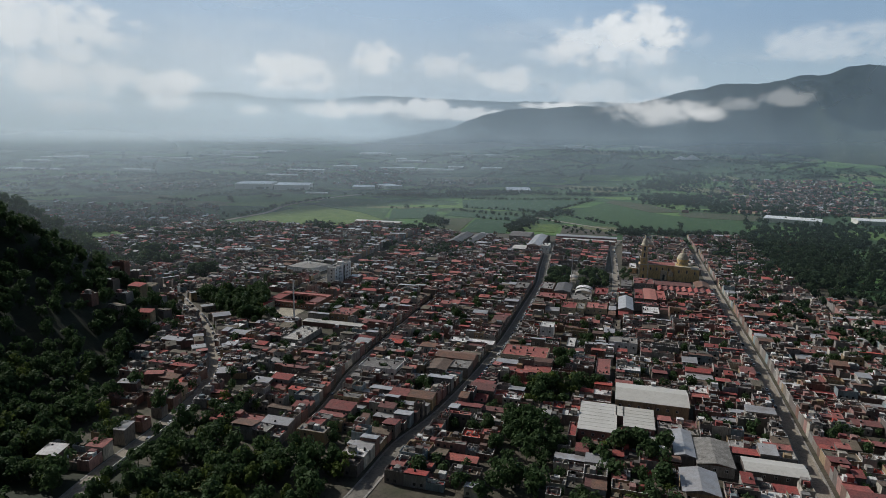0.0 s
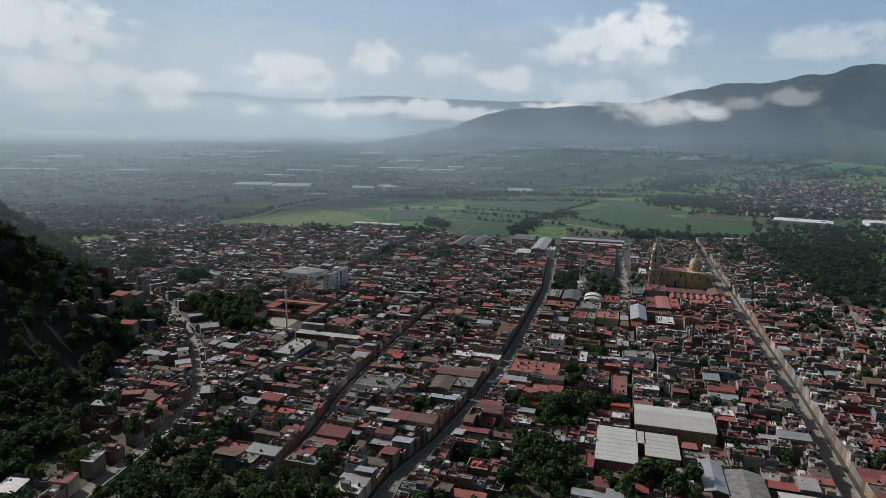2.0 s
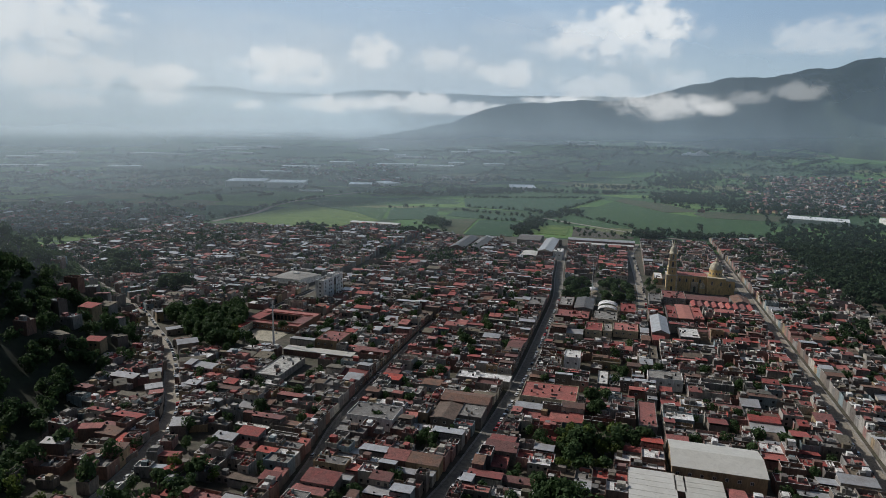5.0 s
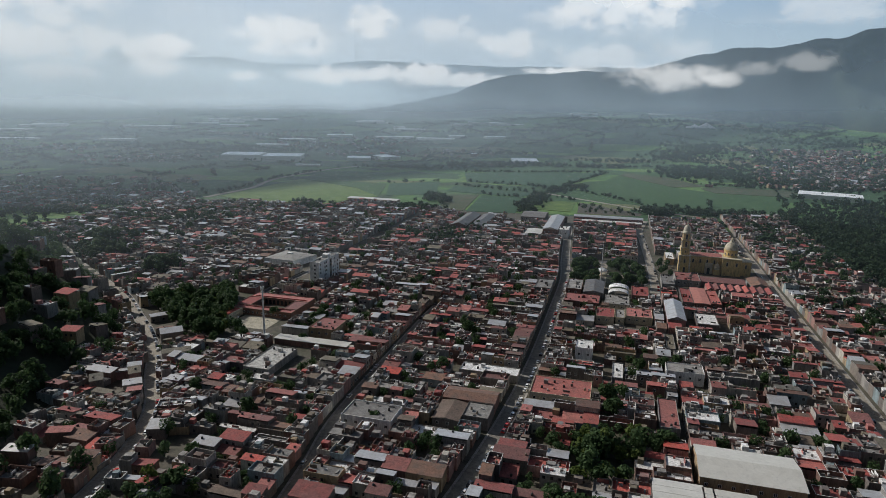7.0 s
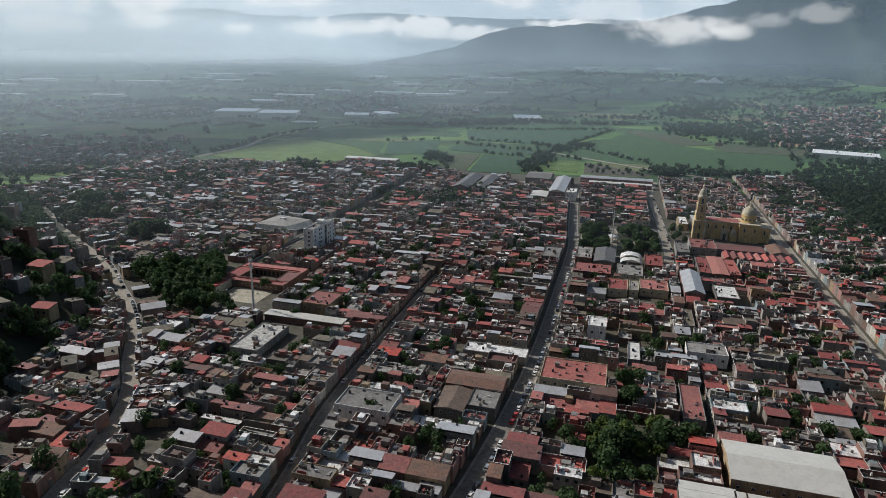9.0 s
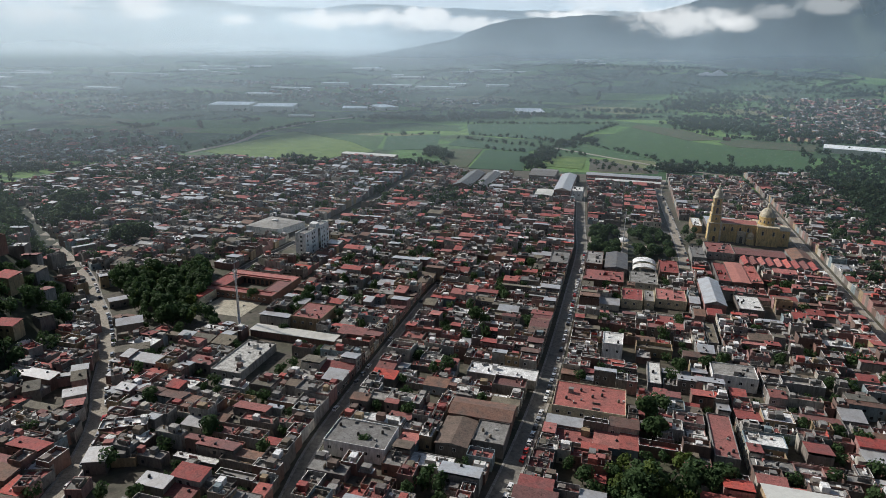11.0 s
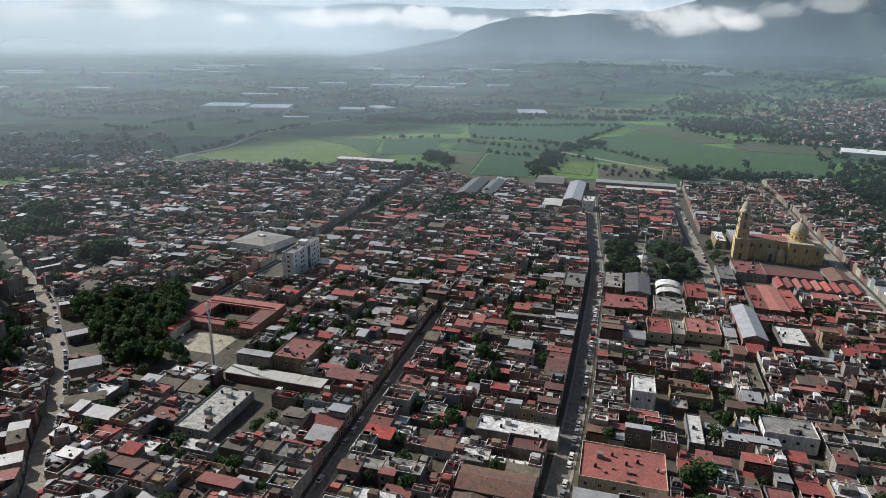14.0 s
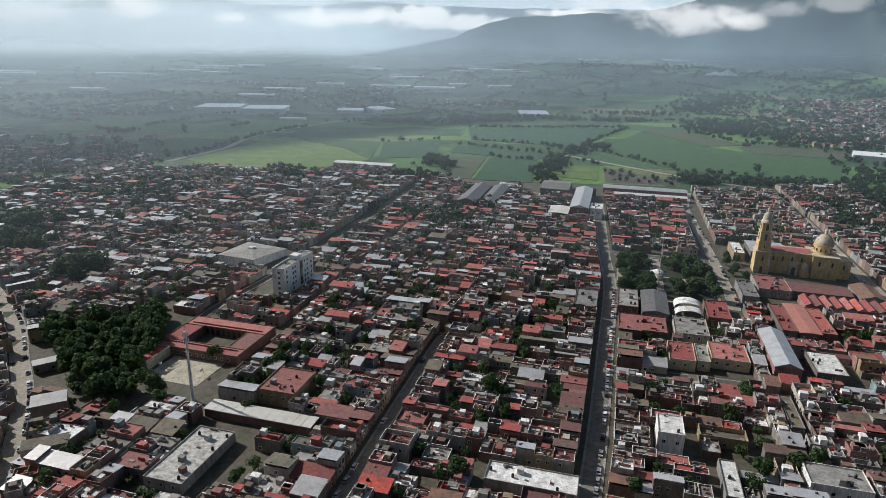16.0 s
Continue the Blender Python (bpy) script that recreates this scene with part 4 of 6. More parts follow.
def tree(v, b, size=1.0, bright=False, label="broad dark-green tree among the houses"):
    x, y = town(v, b)
    ob = new("tree")
    ob.matrix_basis = pose(x, y, land(x, y), 0, 0, rng.uniform(0, 360)) @ Matrix.Diagonal((size, size, size * rng.uniform(0.9, 1.1), 1))
    part("trunk", rng.choice(TRUNKS), None, ob)
    part("crown", BRIGHT_CROWN if bright else rng.choice(NEAR_CROWNS), None, ob)
    return tagged(ob, label, "tree", "trees of the town")


# ---------------------------------------------------------------- sheds, halls and other large roofs
def block_hall(name, v0, v1, b0, b1, h, rise, roof, label, wall=M_WALL, along="v", category="building", turn=0.0, over=0.4, windows=True):
    """A hall with walls and a pitched or flat sheet roof."""
    keep(v0 - 0.5, v1 + 0.5, b0 - 0.5, b1 + 0.5)
    ob = stand(name, (v0 + v1) / 2, (b0 + b1) / 2, 0, turn)
    w, d = (v1 - v0) / 2, (b1 - b0) / 2
    s = Soup()
    flat = not rise and roof not in (M_PALE, M_TIN)
    if flat:
        s.shell(-w, w, -d, d, 0, h + 0.5, 0.22, h)
    else:
        s.box(-w, w, -d, d, 0, h - 0.16)
    part("wall", s, wall, ob)
    s = Soup()
    if rise:
        a, b = s.gable(-w, w, -d, d, h, rise, along="x" if along == "v" else "y", over=over)
        part("roof", s, roof, ob)
        if along == "v":
            for x in (-w, w - 0.2):
                g = Soup()
                g.solid([(x, -d, h - 0.16), (x + 0.2, -d, h - 0.16), (x + 0.2, d, h - 0.16), (x, d, h - 0.16)], [(x, -0.1, h + rise - 0.3), (x + 0.2, -0.1, h + rise - 0.3), (x + 0.2, 0.1, h + rise - 0.3), (x, 0.1, h + rise - 0.3)])
                part("gable", g, wall, ob)
        else:
            for y in (-d, d - 0.2):
                g = Soup()
                g.solid([(-w, y, h - 0.16), (w, y, h - 0.16), (w, y + 0.2, h - 0.16), (-w, y + 0.2, h - 0.16)], [(-0.1, y, h + rise - 0.3), (0.1, y, h + rise - 0.3), (0.1, y + 0.2, h + rise - 0.3), (-0.1, y + 0.2, h + rise - 0.3)])
                part("gable", g, wall, ob)
    elif flat:
        s.face((-w + 0.22, -d + 0.22, h), (w - 0.22, -d + 0.22, h), (w - 0.22, d - 0.22, h), (-w + 0.22, d - 0.22, h))
        part("roof", s, roof, ob)
        r = random.Random(int(v0 * 7 + b0 * 13))
        for _ in range(int(w * d / 22) + 1):
            sx, sy, sz = r.choice(((0.8, 0.8, 0.7), (0.3, 1.6, 0.8), (2.2, 2.0, 2.1), (1.2, 0.9, 0.5), (3.4, 0.25, 0.9)))
            x, y = r.uniform(-w + 0.5, w - 0.5 - sx) if 2 * w > sx + 1 else 0, r.uniform(-d + 0.5, d - 0.5 - sy) if 2 * d > sy + 1 else 0
            q = Soup()
            q.box(x, x + sx, y, y + sy, h, h + sz)
            part("roof_hut" if sz > 2 else "roof_ledge", q, r.choice((M_WALL, M_GREY, roof)), ob)
        for _ in range(int(w * d / 40) + 1):
            part("water_tank", TANK, None, ob, at=pose(r.uniform(-w + 1, w - 1), r.uniform(-d + 1, d - 1), h))
    else:
        s.box(-w - over, w + over, -d - over, d + over, h - 0.158, h + 0.12, 0, True)
        part("roof", s, roof, ob)
        n = int(2 * w // 4) if w > d else int(2 * d // 4)
        for i in range(1, n):
            q = Soup()
            if w > d:
                x = -w + 2 * w * i / n
                q.box(x - 0.06, x + 0.06, -d - over, d + over, h + 0.1, h + 0.2)
            else:
                y = -d + 2 * d * i / n
                q.box(-w - over, w + over, y - 0.06, y + 0.06, h + 0.1, h + 0.2)
            part("seam", q, roof, ob)
    if windows and h > 3.4:
        for i in range(int(2 * w // 5)):
            part("window", WINDOW, None, ob, at=pose(-w + 2.5 + 5 * i, -d, h * 0.6))
    return tagged(ob, label, category)


# the school hall by the near corner, its courtyard wings and sheds
block_hall("sports_hall", 4.5, 43, 347, 372, 8, 2.2, M_PALE, "large hall with pale corrugated roof", category="hall", along="v")
block_hall("school_wing", -13.5, 5, 308, 343, 6, 0, M_PALE, "school wing with pale flat roof beside a yard", category="school", along="b")
block_hall("school_wing", 9, 24, 318, 342, 6, 0, M_PALE, "school wing with pale flat roof", category="school", along="b")
block_hall("school_wing", 5.2, 8.8, 330, 342, 6, 0, M_PALE, "narrow school wing that joins two others", category="school", along="b", windows=False)
block_hall("red_roofed_annex", -18, -14, 300, 316, 5, 0, M_RED, "small annex with bright red roof", category="annex", along="b")
block_hall("shed", 32, 41, 294, 321, 6, 1.2, M_TIN, "grey metal shed with low pitched roof", category="shed", along="b")
block_hall("shed", 41.5, 57.5, 290, 316, 5.4, 1.4, M_GREY, "dark grey metal shed", category="shed", along="b")
block_hall("shed", 33, 48, 262, 282, 6, 1.8, M_TIN, "pale metal shed with pitched roof", category="shed", along="b")
block_hall("shed", 62, 88, 291, 304, 5, 1.0, M_PALE, "long shed with pale roof", category="shed", along="v")
block_hall("long_house", -8.5, 0.5, 387, 418, 6, 0, M_RED, "long house with smooth red flat roof", category="house", along="b")
# around the school with the mast
block_hall("covered_walk", -237, -188, 437, 444.5, 4, 0, M_PALE, "long covered walk with pale sheet roof", category="walkway", windows=False)
block_hall("maroon_hall", -221.5, -203.5, 453, 474, 7, 0, M_RED, "hall with maroon flat roof", category="hall", along="b")
block_hall("ruined_roof_house", -230.5, -214.5, 392, 425, 4, 0, M_PEEL, "house with peeling white flat roof", category="house", along="b")
# roofs that stand out among the terraces
block_hall("white_roof_house", -114, -81, 426, 437, 4, 0, M_WHITE, "long house with peeling white roof", category="house", windows=False)
block_hall("apartment_house", -53, -43, 467, 481, 9, 0, M_WHITE, "three-storey white house with white roof", category="house", wall=M_FACADE)
block_hall("white_roof_shed", -31, -25, 441, 463, 4, 0, M_WHITE, "narrow shed with white sheet roof", category="shed", along="b")
block_hall("dark_roof_shed", 0.8, 6, 493, 520, 5, 0, M_DARK, "long shed with black roof", category="shed", along="b")
block_hall("old_warehouse", -112, -86, 386, 399, 6.5, 1.4, M_BROWN, "old warehouse with brown tiled roof", category="warehouse")
block_hall("old_store", -112, -99.5, 366, 385, 5.2, 1.0, M_DARK, "old store with mossy dark roof", category="store", along="b")
block_hall("old_store", -98.5, -86, 370, 385, 6, 0, M_GREY, "old store with stained grey flat roof", category="store")
block_hall("grey_house", -153, -128, 353, 369, 6.5, 0, M_GREY, "large grey two-storey house", category="house", wall=M_FACADE)
block_hall("red_roof_house", -71.5, -41, 405, 427, 6, 0, M_RED, "large house with bright red roof", category="house", wall=M_CREAM)
block_hall("pale_house", -2, 18, 453, 466, 7, 0, M_GREY, "pale two-storey house with grey roof", category="house", wall=M_FACADE)
block_hall("grey_roof_house", -95, -82, 597, 624, 6, 0, M_GREY, "house with broad grey roof at the corner", category="house", along="b")
# workshops at the far edge of the town
block_hall("factory", -228, -209, 832, 915, 6.5, 3.4, M_TAR, "large dark-roofed factory at the edge of the fields", category="factory", along="b")
block_hall("factory", -206, -190, 836, 920, 6, 2.4, M_TAR, "dark sheet-roofed factory hall", category="factory", along="b")
block_hall("warehouse", -156, -125, 918, 964, 7, 2.4, M_GREY, "grey warehouse beside fields", category="warehouse", along="v")
block_hall("warehouse", -117, -100, 832, 925, 9, 2.6, M_TIN, "tall warehouse with pale metal roof", category="warehouse", along="b")
block_hall("lean_to", -136, -118, 820, 850, 5, 0.8, M_PALE, "low lean-to with pale sheet roof", category="shed", along="b")
block_hall("office_tower", -98, -87, 828, 850, 10, 0, M_WHITE, "plain white office block", category="building", along="b", wall=M_FACADE)
block_hall("long_warehouse", -90, -2, 950, 968, 6, 1.6, M_TIN, "very long low warehouse with pale roof", category="warehouse", along="v")
block_hall("long_warehouse", -78, -4, 926, 937, 5, 1.2, M_PALE, "long low warehouse with pale roof", category="warehouse", along="v")
block_hall("long_shed", -436, -356, 994, 1012, 5, 1.0, M_PALE, "long cream shed beside green fields", category="shed", along="v")
block_hall("white_shed", -572, -556, 724, 784, 5, 1.0, M_PALE, "long white shed among houses", category="shed", along="b")
block_hall("white_roof_house", -202, -178, 925, 932, 5, 0, M_WHITE, "low building with bright white roof", category="building", windows=False)

# places kept for the church, park, market, school, hospital and theatre
keep(-50, -22, 240, 318)
keep(-46, -20, 340, 384)
keep(10, 93, 640, 775)
keep(-72, -4, 600, 722)
keep(-300, -240, 440, 526)
keep(-284, -262, 562, 612)
keep(-352, -308, 606, 650)
keep(-352, -298, 462, 512)
keep(-318, -262, 430, 470)
keep(16, 47, 590, 640)
keep(2, 18, 541, 589)
keep(23.5, 38.5, 547.5, 572.5)
keep(-44.5, -24, 540.5, 563.5)
keep(-24, -5, 547.5, 568.5)
keep(-39.5, -20.5, 575.5, 600.5)
keep(-70, -42, 573, 598)


# ---------------------------------------------------------------- terraces
r1 = random.Random(11)
near_zone = lambda v, b: 385 < b < 600 and -205 < v < 62
row(r1, -157, -119, 262, 905, near_zone, path=lambda b: s2v(b) + (3.0 if b < 548 else 0.1))
row(r1, -81, -119, 240, 935, near_zone, path=lambda b: s1v(b) - 4.5)
row(r1, -70, -36, 240, 600, near_zone, path=lambda b: s1v(b) + 4.5)
row(r1, 2, -36, 240, 600, near_zone)
row(r1, 4, 46, 225, 640, near_zone)
row(r1, 92, 46.5, 200, 640, near_zone, path=lambda b: s4v(b) - 4.6)
row(r1, 103, 140, 200, 900, path=lambda b: s4v(b) + 4.6)
row(r1, 182, 141, 200, 900)
row(r1, 190, 230, 330, 660)
row(r1, 268, 231, 470, 640)
row(r1, -166, -204, 256, 945, near_zone, path=lambda b: s2v(b) - (3.0 if b < 548 else 0.1))
row(r1, -246, -206, 276, 930)
row(r1, -248, -288, 300, 440)
row(r1, -330, -290, 330, 440)
row(r1, 6, 50, 640, 650)
row(r1, -252, -294, 526, 955)
row(r1, -304, -345, 526, 955)
row(r1, -386, -346, 500, 985)
row(r1, -390, -428, 500, 985)
row(r1, -470, -430, 500, 930)
row(r1, -474, -512, 500, 930)
row(r1, -556, -514, 500, 930)
row(r1, -560, -600, 500, 930)
row(r1, -680, -602, 500, 900)
row(r1, 6, 48, 778, 1000)
row(r1, 93, 50, 778, 1015)
row(r1, 103, 140, 900, 1045)
row(r1, 182, 141, 900, 1065)
row(r1, -12, -44, 735, 935)
row(r1, -80, -46, 735, 935, path=lambda b: s1v(b) + 4.5)
for _ in range(40):
    y = r1.uniform(440, 620)
    x = -foot(y) - r1.uniform(-12, 60)
    if road_clear(x, y, 9):
        v, b = grid(x, y)
        if free(v - 6, v + 10, b - 6, b + 10):
            house(r1, v, b, r1.uniform(7, 13), r1.uniform(6, 9), 1, False, land(x, y), r1.uniform(-25, 25))
            keep(v - 1, v + 9, b - 1, b + 8)


def roadside(r, pts, half, side, d0, d1, deep):
    """Houses strung along a winding road, each square to it."""
    dist, nxt = 0.0, d0
    for (ax, ay), (bx, by) in zip(pts, pts[1:]):
        seg = math.hypot(bx - ax, by - ay)
        while nxt < min(dist + seg, d1):
            t = (nxt - dist) / seg
            dx, dy = (bx - ax) / seg, (by - ay) / seg
            w = r.choice((5, 6, 7, 8, 9))
            nx, ny = dy * side, -dx * side
            x, y = ax + dx * seg * t + nx * (half + 0.6), ay + dy * seg * t + ny * (half + 0.6)
            px, py = (x, y) if side > 0 else (x + dx * w, y + dy * w)
            v, b = grid(px, py)
            cv, cb = grid(x + nx * deep / 2, y + ny * deep / 2)
            if r.random() < 0.93 and free(cv - 5, cv + 5, cb - 5, cb + 5):
                house(r, v, b, r.uniform(0.6, 1.0) * deep, w, 1, False, land(x + nx * 4, y + ny * 4), math.degrees(math.atan2(ny, nx)) + TURN)
                keep(cv - deep / 3, cv + deep / 3, cb - 3, cb + 3)
            nxt += w + 0.4
        dist += seg


roadside(r1, S5, 4.3, 1, 120, 480, 18)
roadside(r1, S5, 4.3, -1, 50, 245, 40)
roadside(r1, S5, 4.3, -1, 245, 420, 16)
# the village at the far side of the fields
for _ in range(680):
    y = r1.uniform(1270, 2000)
    x = 730 + (y - 1270) * 0.5 + r1.gauss(110, 110)
    v, b = grid(x, y)
    house(r1, v, b, r1.uniform(9, 16), r1.uniform(7, 12), 1, False, land(x, y), r1.uniform(-30, 30))
for _ in range(1500):
    x, y = r1.uniform(-1500, -330), r1.uniform(950, 1330)
    if x > -345 - (y - 1000) * 0.25 and y > 1080 or y > 1120 + 0.12 * (-330 - x) and r1.random() < 0.8:
        continue
    v, b = grid(x, y)
    house(r1, v, b, r1.uniform(9, 20), r1.uniform(7, 14), 1, False, 0, r1.uniform(-10, 10))
for _ in range(420):
    x, y = r1.uniform(-1150, -600), r1.uniform(850, 1000)
    if land(x, y) < 1.5:
        v, b = grid(x, y)
        house(r1, v, b, r1.uniform(9, 20), r1.uniform(7, 14), 1, False, 0, r1.uniform(-10, 10))
# hamlets out in the valley
for cx, cy, n in ((-330, 2050, 46), (-150, 2160, 46), (-700, 1720, 40), (-980, 1900, 40), (-1250, 1650, 40), (90, 1930, 24), (-560, 2300, 36), (-130, 1850, 30)):
    for _ in range(n):
        x, y = r1.gauss(cx, 75), r1.gauss(cy, 45)
        v, b = grid(x, y)
        house(r1, v, b, r1.uniform(9, 18), r1.uniform(7, 13), 1, False, land(x, y), r1.uniform(-30, 30))
tagged(part("houses_far", far_town, TOWN_MATS), "crowded terraced houses with red and grey flat roofs", "houses", kind="stuff")

# ---------------------------------------------------------------- woods
hill = []
while len(hill) < 3300:
    x, y = r1.uniform(-620, -120), r1.uniform(215, 800)
    h = land(x, y)
    d = -x - foot(y)
    if d < -6 or not road_clear(x, y, 6):
        continue
    if d < 60 and y > 320:
        v, b = grid(x, y)
        if r1.random() < 0.12 or not free(v - 2, v + 2, b - 2, b + 2):
            continue
    hill.append((x, y, h))
wood("hill_wood", hill, FAR_CROWNS, "dense dark-green wood covering the hillside", M_LEAF, 0.8, 1.5)
hedges = []
for _ in range(420):
    x0, y0 = r1.uniform(-1800, 1900), r1.uniform(1350, 2950)
    a = radians(r1.choice((-14, 76, 30, -40, 60, 110))) + r1.gauss(0, 0.1)
    n = r1.randint(8, 40)
    for i in range(n):
        x, y = x0 + math.cos(a) * i * 5 + r1.gauss(0, 1.6), y0 + math.sin(a) * i * 5 + r1.gauss(0, 1.6)
        if not (-340 < x < 720 and y < 1640):
            hedges.append((x, y, land(x, y)))
for (ax, ay), (bx, by), gap in (((277, 1230), (345, 1072), 9), ((85, 1338), (229, 1272), 8), ((276, 1308), (420, 1539), 8), ((414, 1545), (92, 1512), 6), ((-330, 1136), (-290, 1350), 7), ((-290, 1350), (-220, 1515), 7), ((100, 1160), (165, 1135), 8),
                            ((193, 1187), (250, 1100), 7), ((340, 1062), (420, 1024), 6), ((420, 1024), (510, 975), 7), ((690, 1255), (560, 1350), 6), ((550, 1350), (530, 1480), 7), ((60, 1284), (195, 1192), 9), ((-65, 1300), (40, 1345), 12), ((230, 1000), (300, 985), 9), ((238, 1030), (300, 1000), 9), ((240, 1060), (270, 1040), 9)):
    n = int(math.hypot(bx - ax, by - ay) / gap)
    for i in range(n):
        x, y = ax + (bx - ax) * i / n + r1.gauss(0, 3), ay + (by - ay) * i / n + r1.gauss(0, 3)
        hedges.append((x, y, land(x, y)))
wood("hedgerow", hedges, THIN_CROWNS, "rows of trees between the fields", M_LEAF_FAR, 0.5, 1.05)


# ---------------------------------------------------------------- fields and far sheds
def field(label, mat, *pts):
    s = Soup()
    s.solid([(x, y, -0.2) for x, y in pts], [(x, y, 0.5) for x, y in pts])
    tagged(part("field", s, mat), label, "field", kind="structure")


field("bright green field of young crops", M_FIELD_BRIGHT, (-235, 1046), (-152, 1041), (-73, 1130), (-120, 1230), (-236, 1350), (-323, 1114))
field("green crop field", M_FIELD_MID, (-73, 1131), (-67, 1296), (-140, 1324), (-230, 1349), (-119, 1232))
field("dark green crop field", M_FIELD_DEEP, (-62, 1142), (20, 1161), (33, 1339), (-63, 1296))
field("half-bare field with green weeds", M_FIELD_SOIL, (24, 1013), (57, 1000), (94, 1164), (29, 1158))
field("dark green crop field", M_FIELD_DEEP, (60, 997), (129, 984), (162, 1134), (98, 1158))
field("blue-green crop field", M_FIELD_DEEP, (39, 1205), (160, 1140), (191, 1187), (61, 1275))
field("bright green meadow", M_FIELD_BRIGHT, (160, 1022), (211, 1000), (241, 1094), (188, 1112))
field("wide deep green crop field", M_FIELD_MID, (345, 1068), (420, 1033), (502, 984), (634, 1172), (520, 1216), (474, 1288), (431, 1490), (277, 1232))
field("dark ploughed strip under nets", M_FIELD_SOIL, (476, 1294), (548, 1312), (526, 1461), (466, 1544), (433, 1493))
field("brown ploughed field", M_FIELD_SOIL, (523, 1221), (634, 1178), (690, 1248), (575, 1316), (523, 1282))
field("blue-green crop field", M_FIELD_DEEP, (85, 1343), (229, 1276), (276, 1310), (414, 1539), (92, 1505))
strip("farm_road", bend([(-340, 1100), (-329, 1132), (-299, 1217), (-286, 1353), (-220, 1518), (-150, 1620)]), 5, 0.15, M_PAVED, "pale road between the fields", thick=0.1)
strip("farm_track", bend([(215, 1190), (249, 1139), (294, 1075), (345, 1005), (400, 960)]), 3.5, 0.15, M_PAVED, "pale dirt track along the field", thick=0.1)
lot = Soup()
lot.solid([(x, y, -0.2) for x, y in ((218, 990), (303, 972), (312, 992), (246, 1092))], [(x, y, 0.1) for x, y in ((218, 990), (303, 972), (312, 992), (246, 1092))])
tagged(part("parking_ground", lot, M_EARTH), "bare brown parking ground with rows of trees", "ground", kind="structure")


def greenhouse(x, y, w, d, turn=0, h=6.0, n=None, z=None):
    """A long plastic-roofed greenhouse of several bays."""
    ob = new("greenhouse")
    ob.matrix_basis = pose(x, y, land(x, y) if z is None else z, 0, 0, turn)
    n = n or max(1, int(d // 12))
    s = Soup()
    s.box(-w / 2, w / 2, -d / 2, d / 2, -2, h - 0.2)
    part("wall", s, M_PALE, ob)
    for i in range(n):
        q = Soup()
        y0 = -d / 2 + d * i / n
        q.gable(-w / 2, w / 2, y0, y0 + d / n, h, 0.5, along="x", over=0.0)
        part("roof", q, M_PLASTIC, ob)
    tagged(ob, "long white plastic greenhouse in the fields", "greenhouse", "greenhouses in the valley")


greenhouse(-455, 1745, 95, 90, 3, 13)
greenhouse(-352, 1735, 92, 90, 3, 12)
greenhouse(-270, 1610, 55, 16, 3, 4)
greenhouse(-165, 1760, 60, 60, 3)
greenhouse(-100, 1790, 50, 80, 30)
greenhouse(262, 1750, 66, 90, -5)
greenhouse(700, 1170, 96, 52, -33, 8, 4)
greenhouse(872, 1152, 110, 46, -20, 8, 4)
for x, y, w in ((-990, 2497, 190), (-758, 2800, 240), (-718, 2594, 100), (-941, 2125, 94), (-280, 2284, 83), (-222, 2860, 110), (-92, 2634, 45), (-97, 2293, 128), (159, 2711, 88), (248, 2752, 125), (675, 2730, 70), (687, 2860, 110), (1000, 2850, 60), (1080, 2900, 100), (-1351, 2495, 117), (116, 2323, 56)):
    greenhouse(x, y, w, 42, 0, 6, 2)
for _ in range(14):
    x, y = r1.uniform(-1600, 400), r1.uniform(1950, 2900)
    if math.hypot((x - 1000) / 330, (y - 2420) / 300) > 1:
        greenhouse(x, y, r1.uniform(60, 170), r1.uniform(20, 50), r1.uniform(-10, 10), 5, 2)


def hilltop_tent():
    """The white double-peaked roof on the far hill."""
    ob = new("hilltop_pavilion")
    ob.matrix_basis = pose(1005, 2400, land(1005, 2400) - 1)
    for x, h in ((-28, 13), (14, 20)):
        s = Soup()
        s.tube(x, 0, [(0, 34), (4, 30), (h * 0.6, 14), (h, 1)], 10)
        part("canopy", s, M_WHITE, ob)
    tagged(ob, "white double-peaked pavilion on a green hill", "pavilion")


hilltop_tent()


# ---------------------------------------------------------------- the church
def arch_prism(w, h, depth, n=8):
    """An arched opening, built as a dark body of some depth; it faces -y."""
    pts = [(-w / 2, 0), (w / 2, 0), (w / 2, h - w / 2)] + [(w / 2 * math.cos(math.pi * i / n), h - w / 2 + w / 2 * math.sin(math.pi * i / n)) for i in range(1, n)] + [(-w / 2, h - w / 2)]
    s = Soup()
    s.solid([(x, 0, z) for x, z in pts], [(x, -depth, z) for x, z in pts])
    return s


def arch_window(w, h):
    """A frame round an arched pane."""
    a, b = arch_prism(w + 0.7, h + 0.5, 0.14), arch_prism(w, h, 0.2)
    b.m = [1] * len(b.f)
    s = Soup()
    s.add(a, Matrix.Translation((0, 0, -0.2)))
    s.add(b, Matrix.Identity(4))
    return s


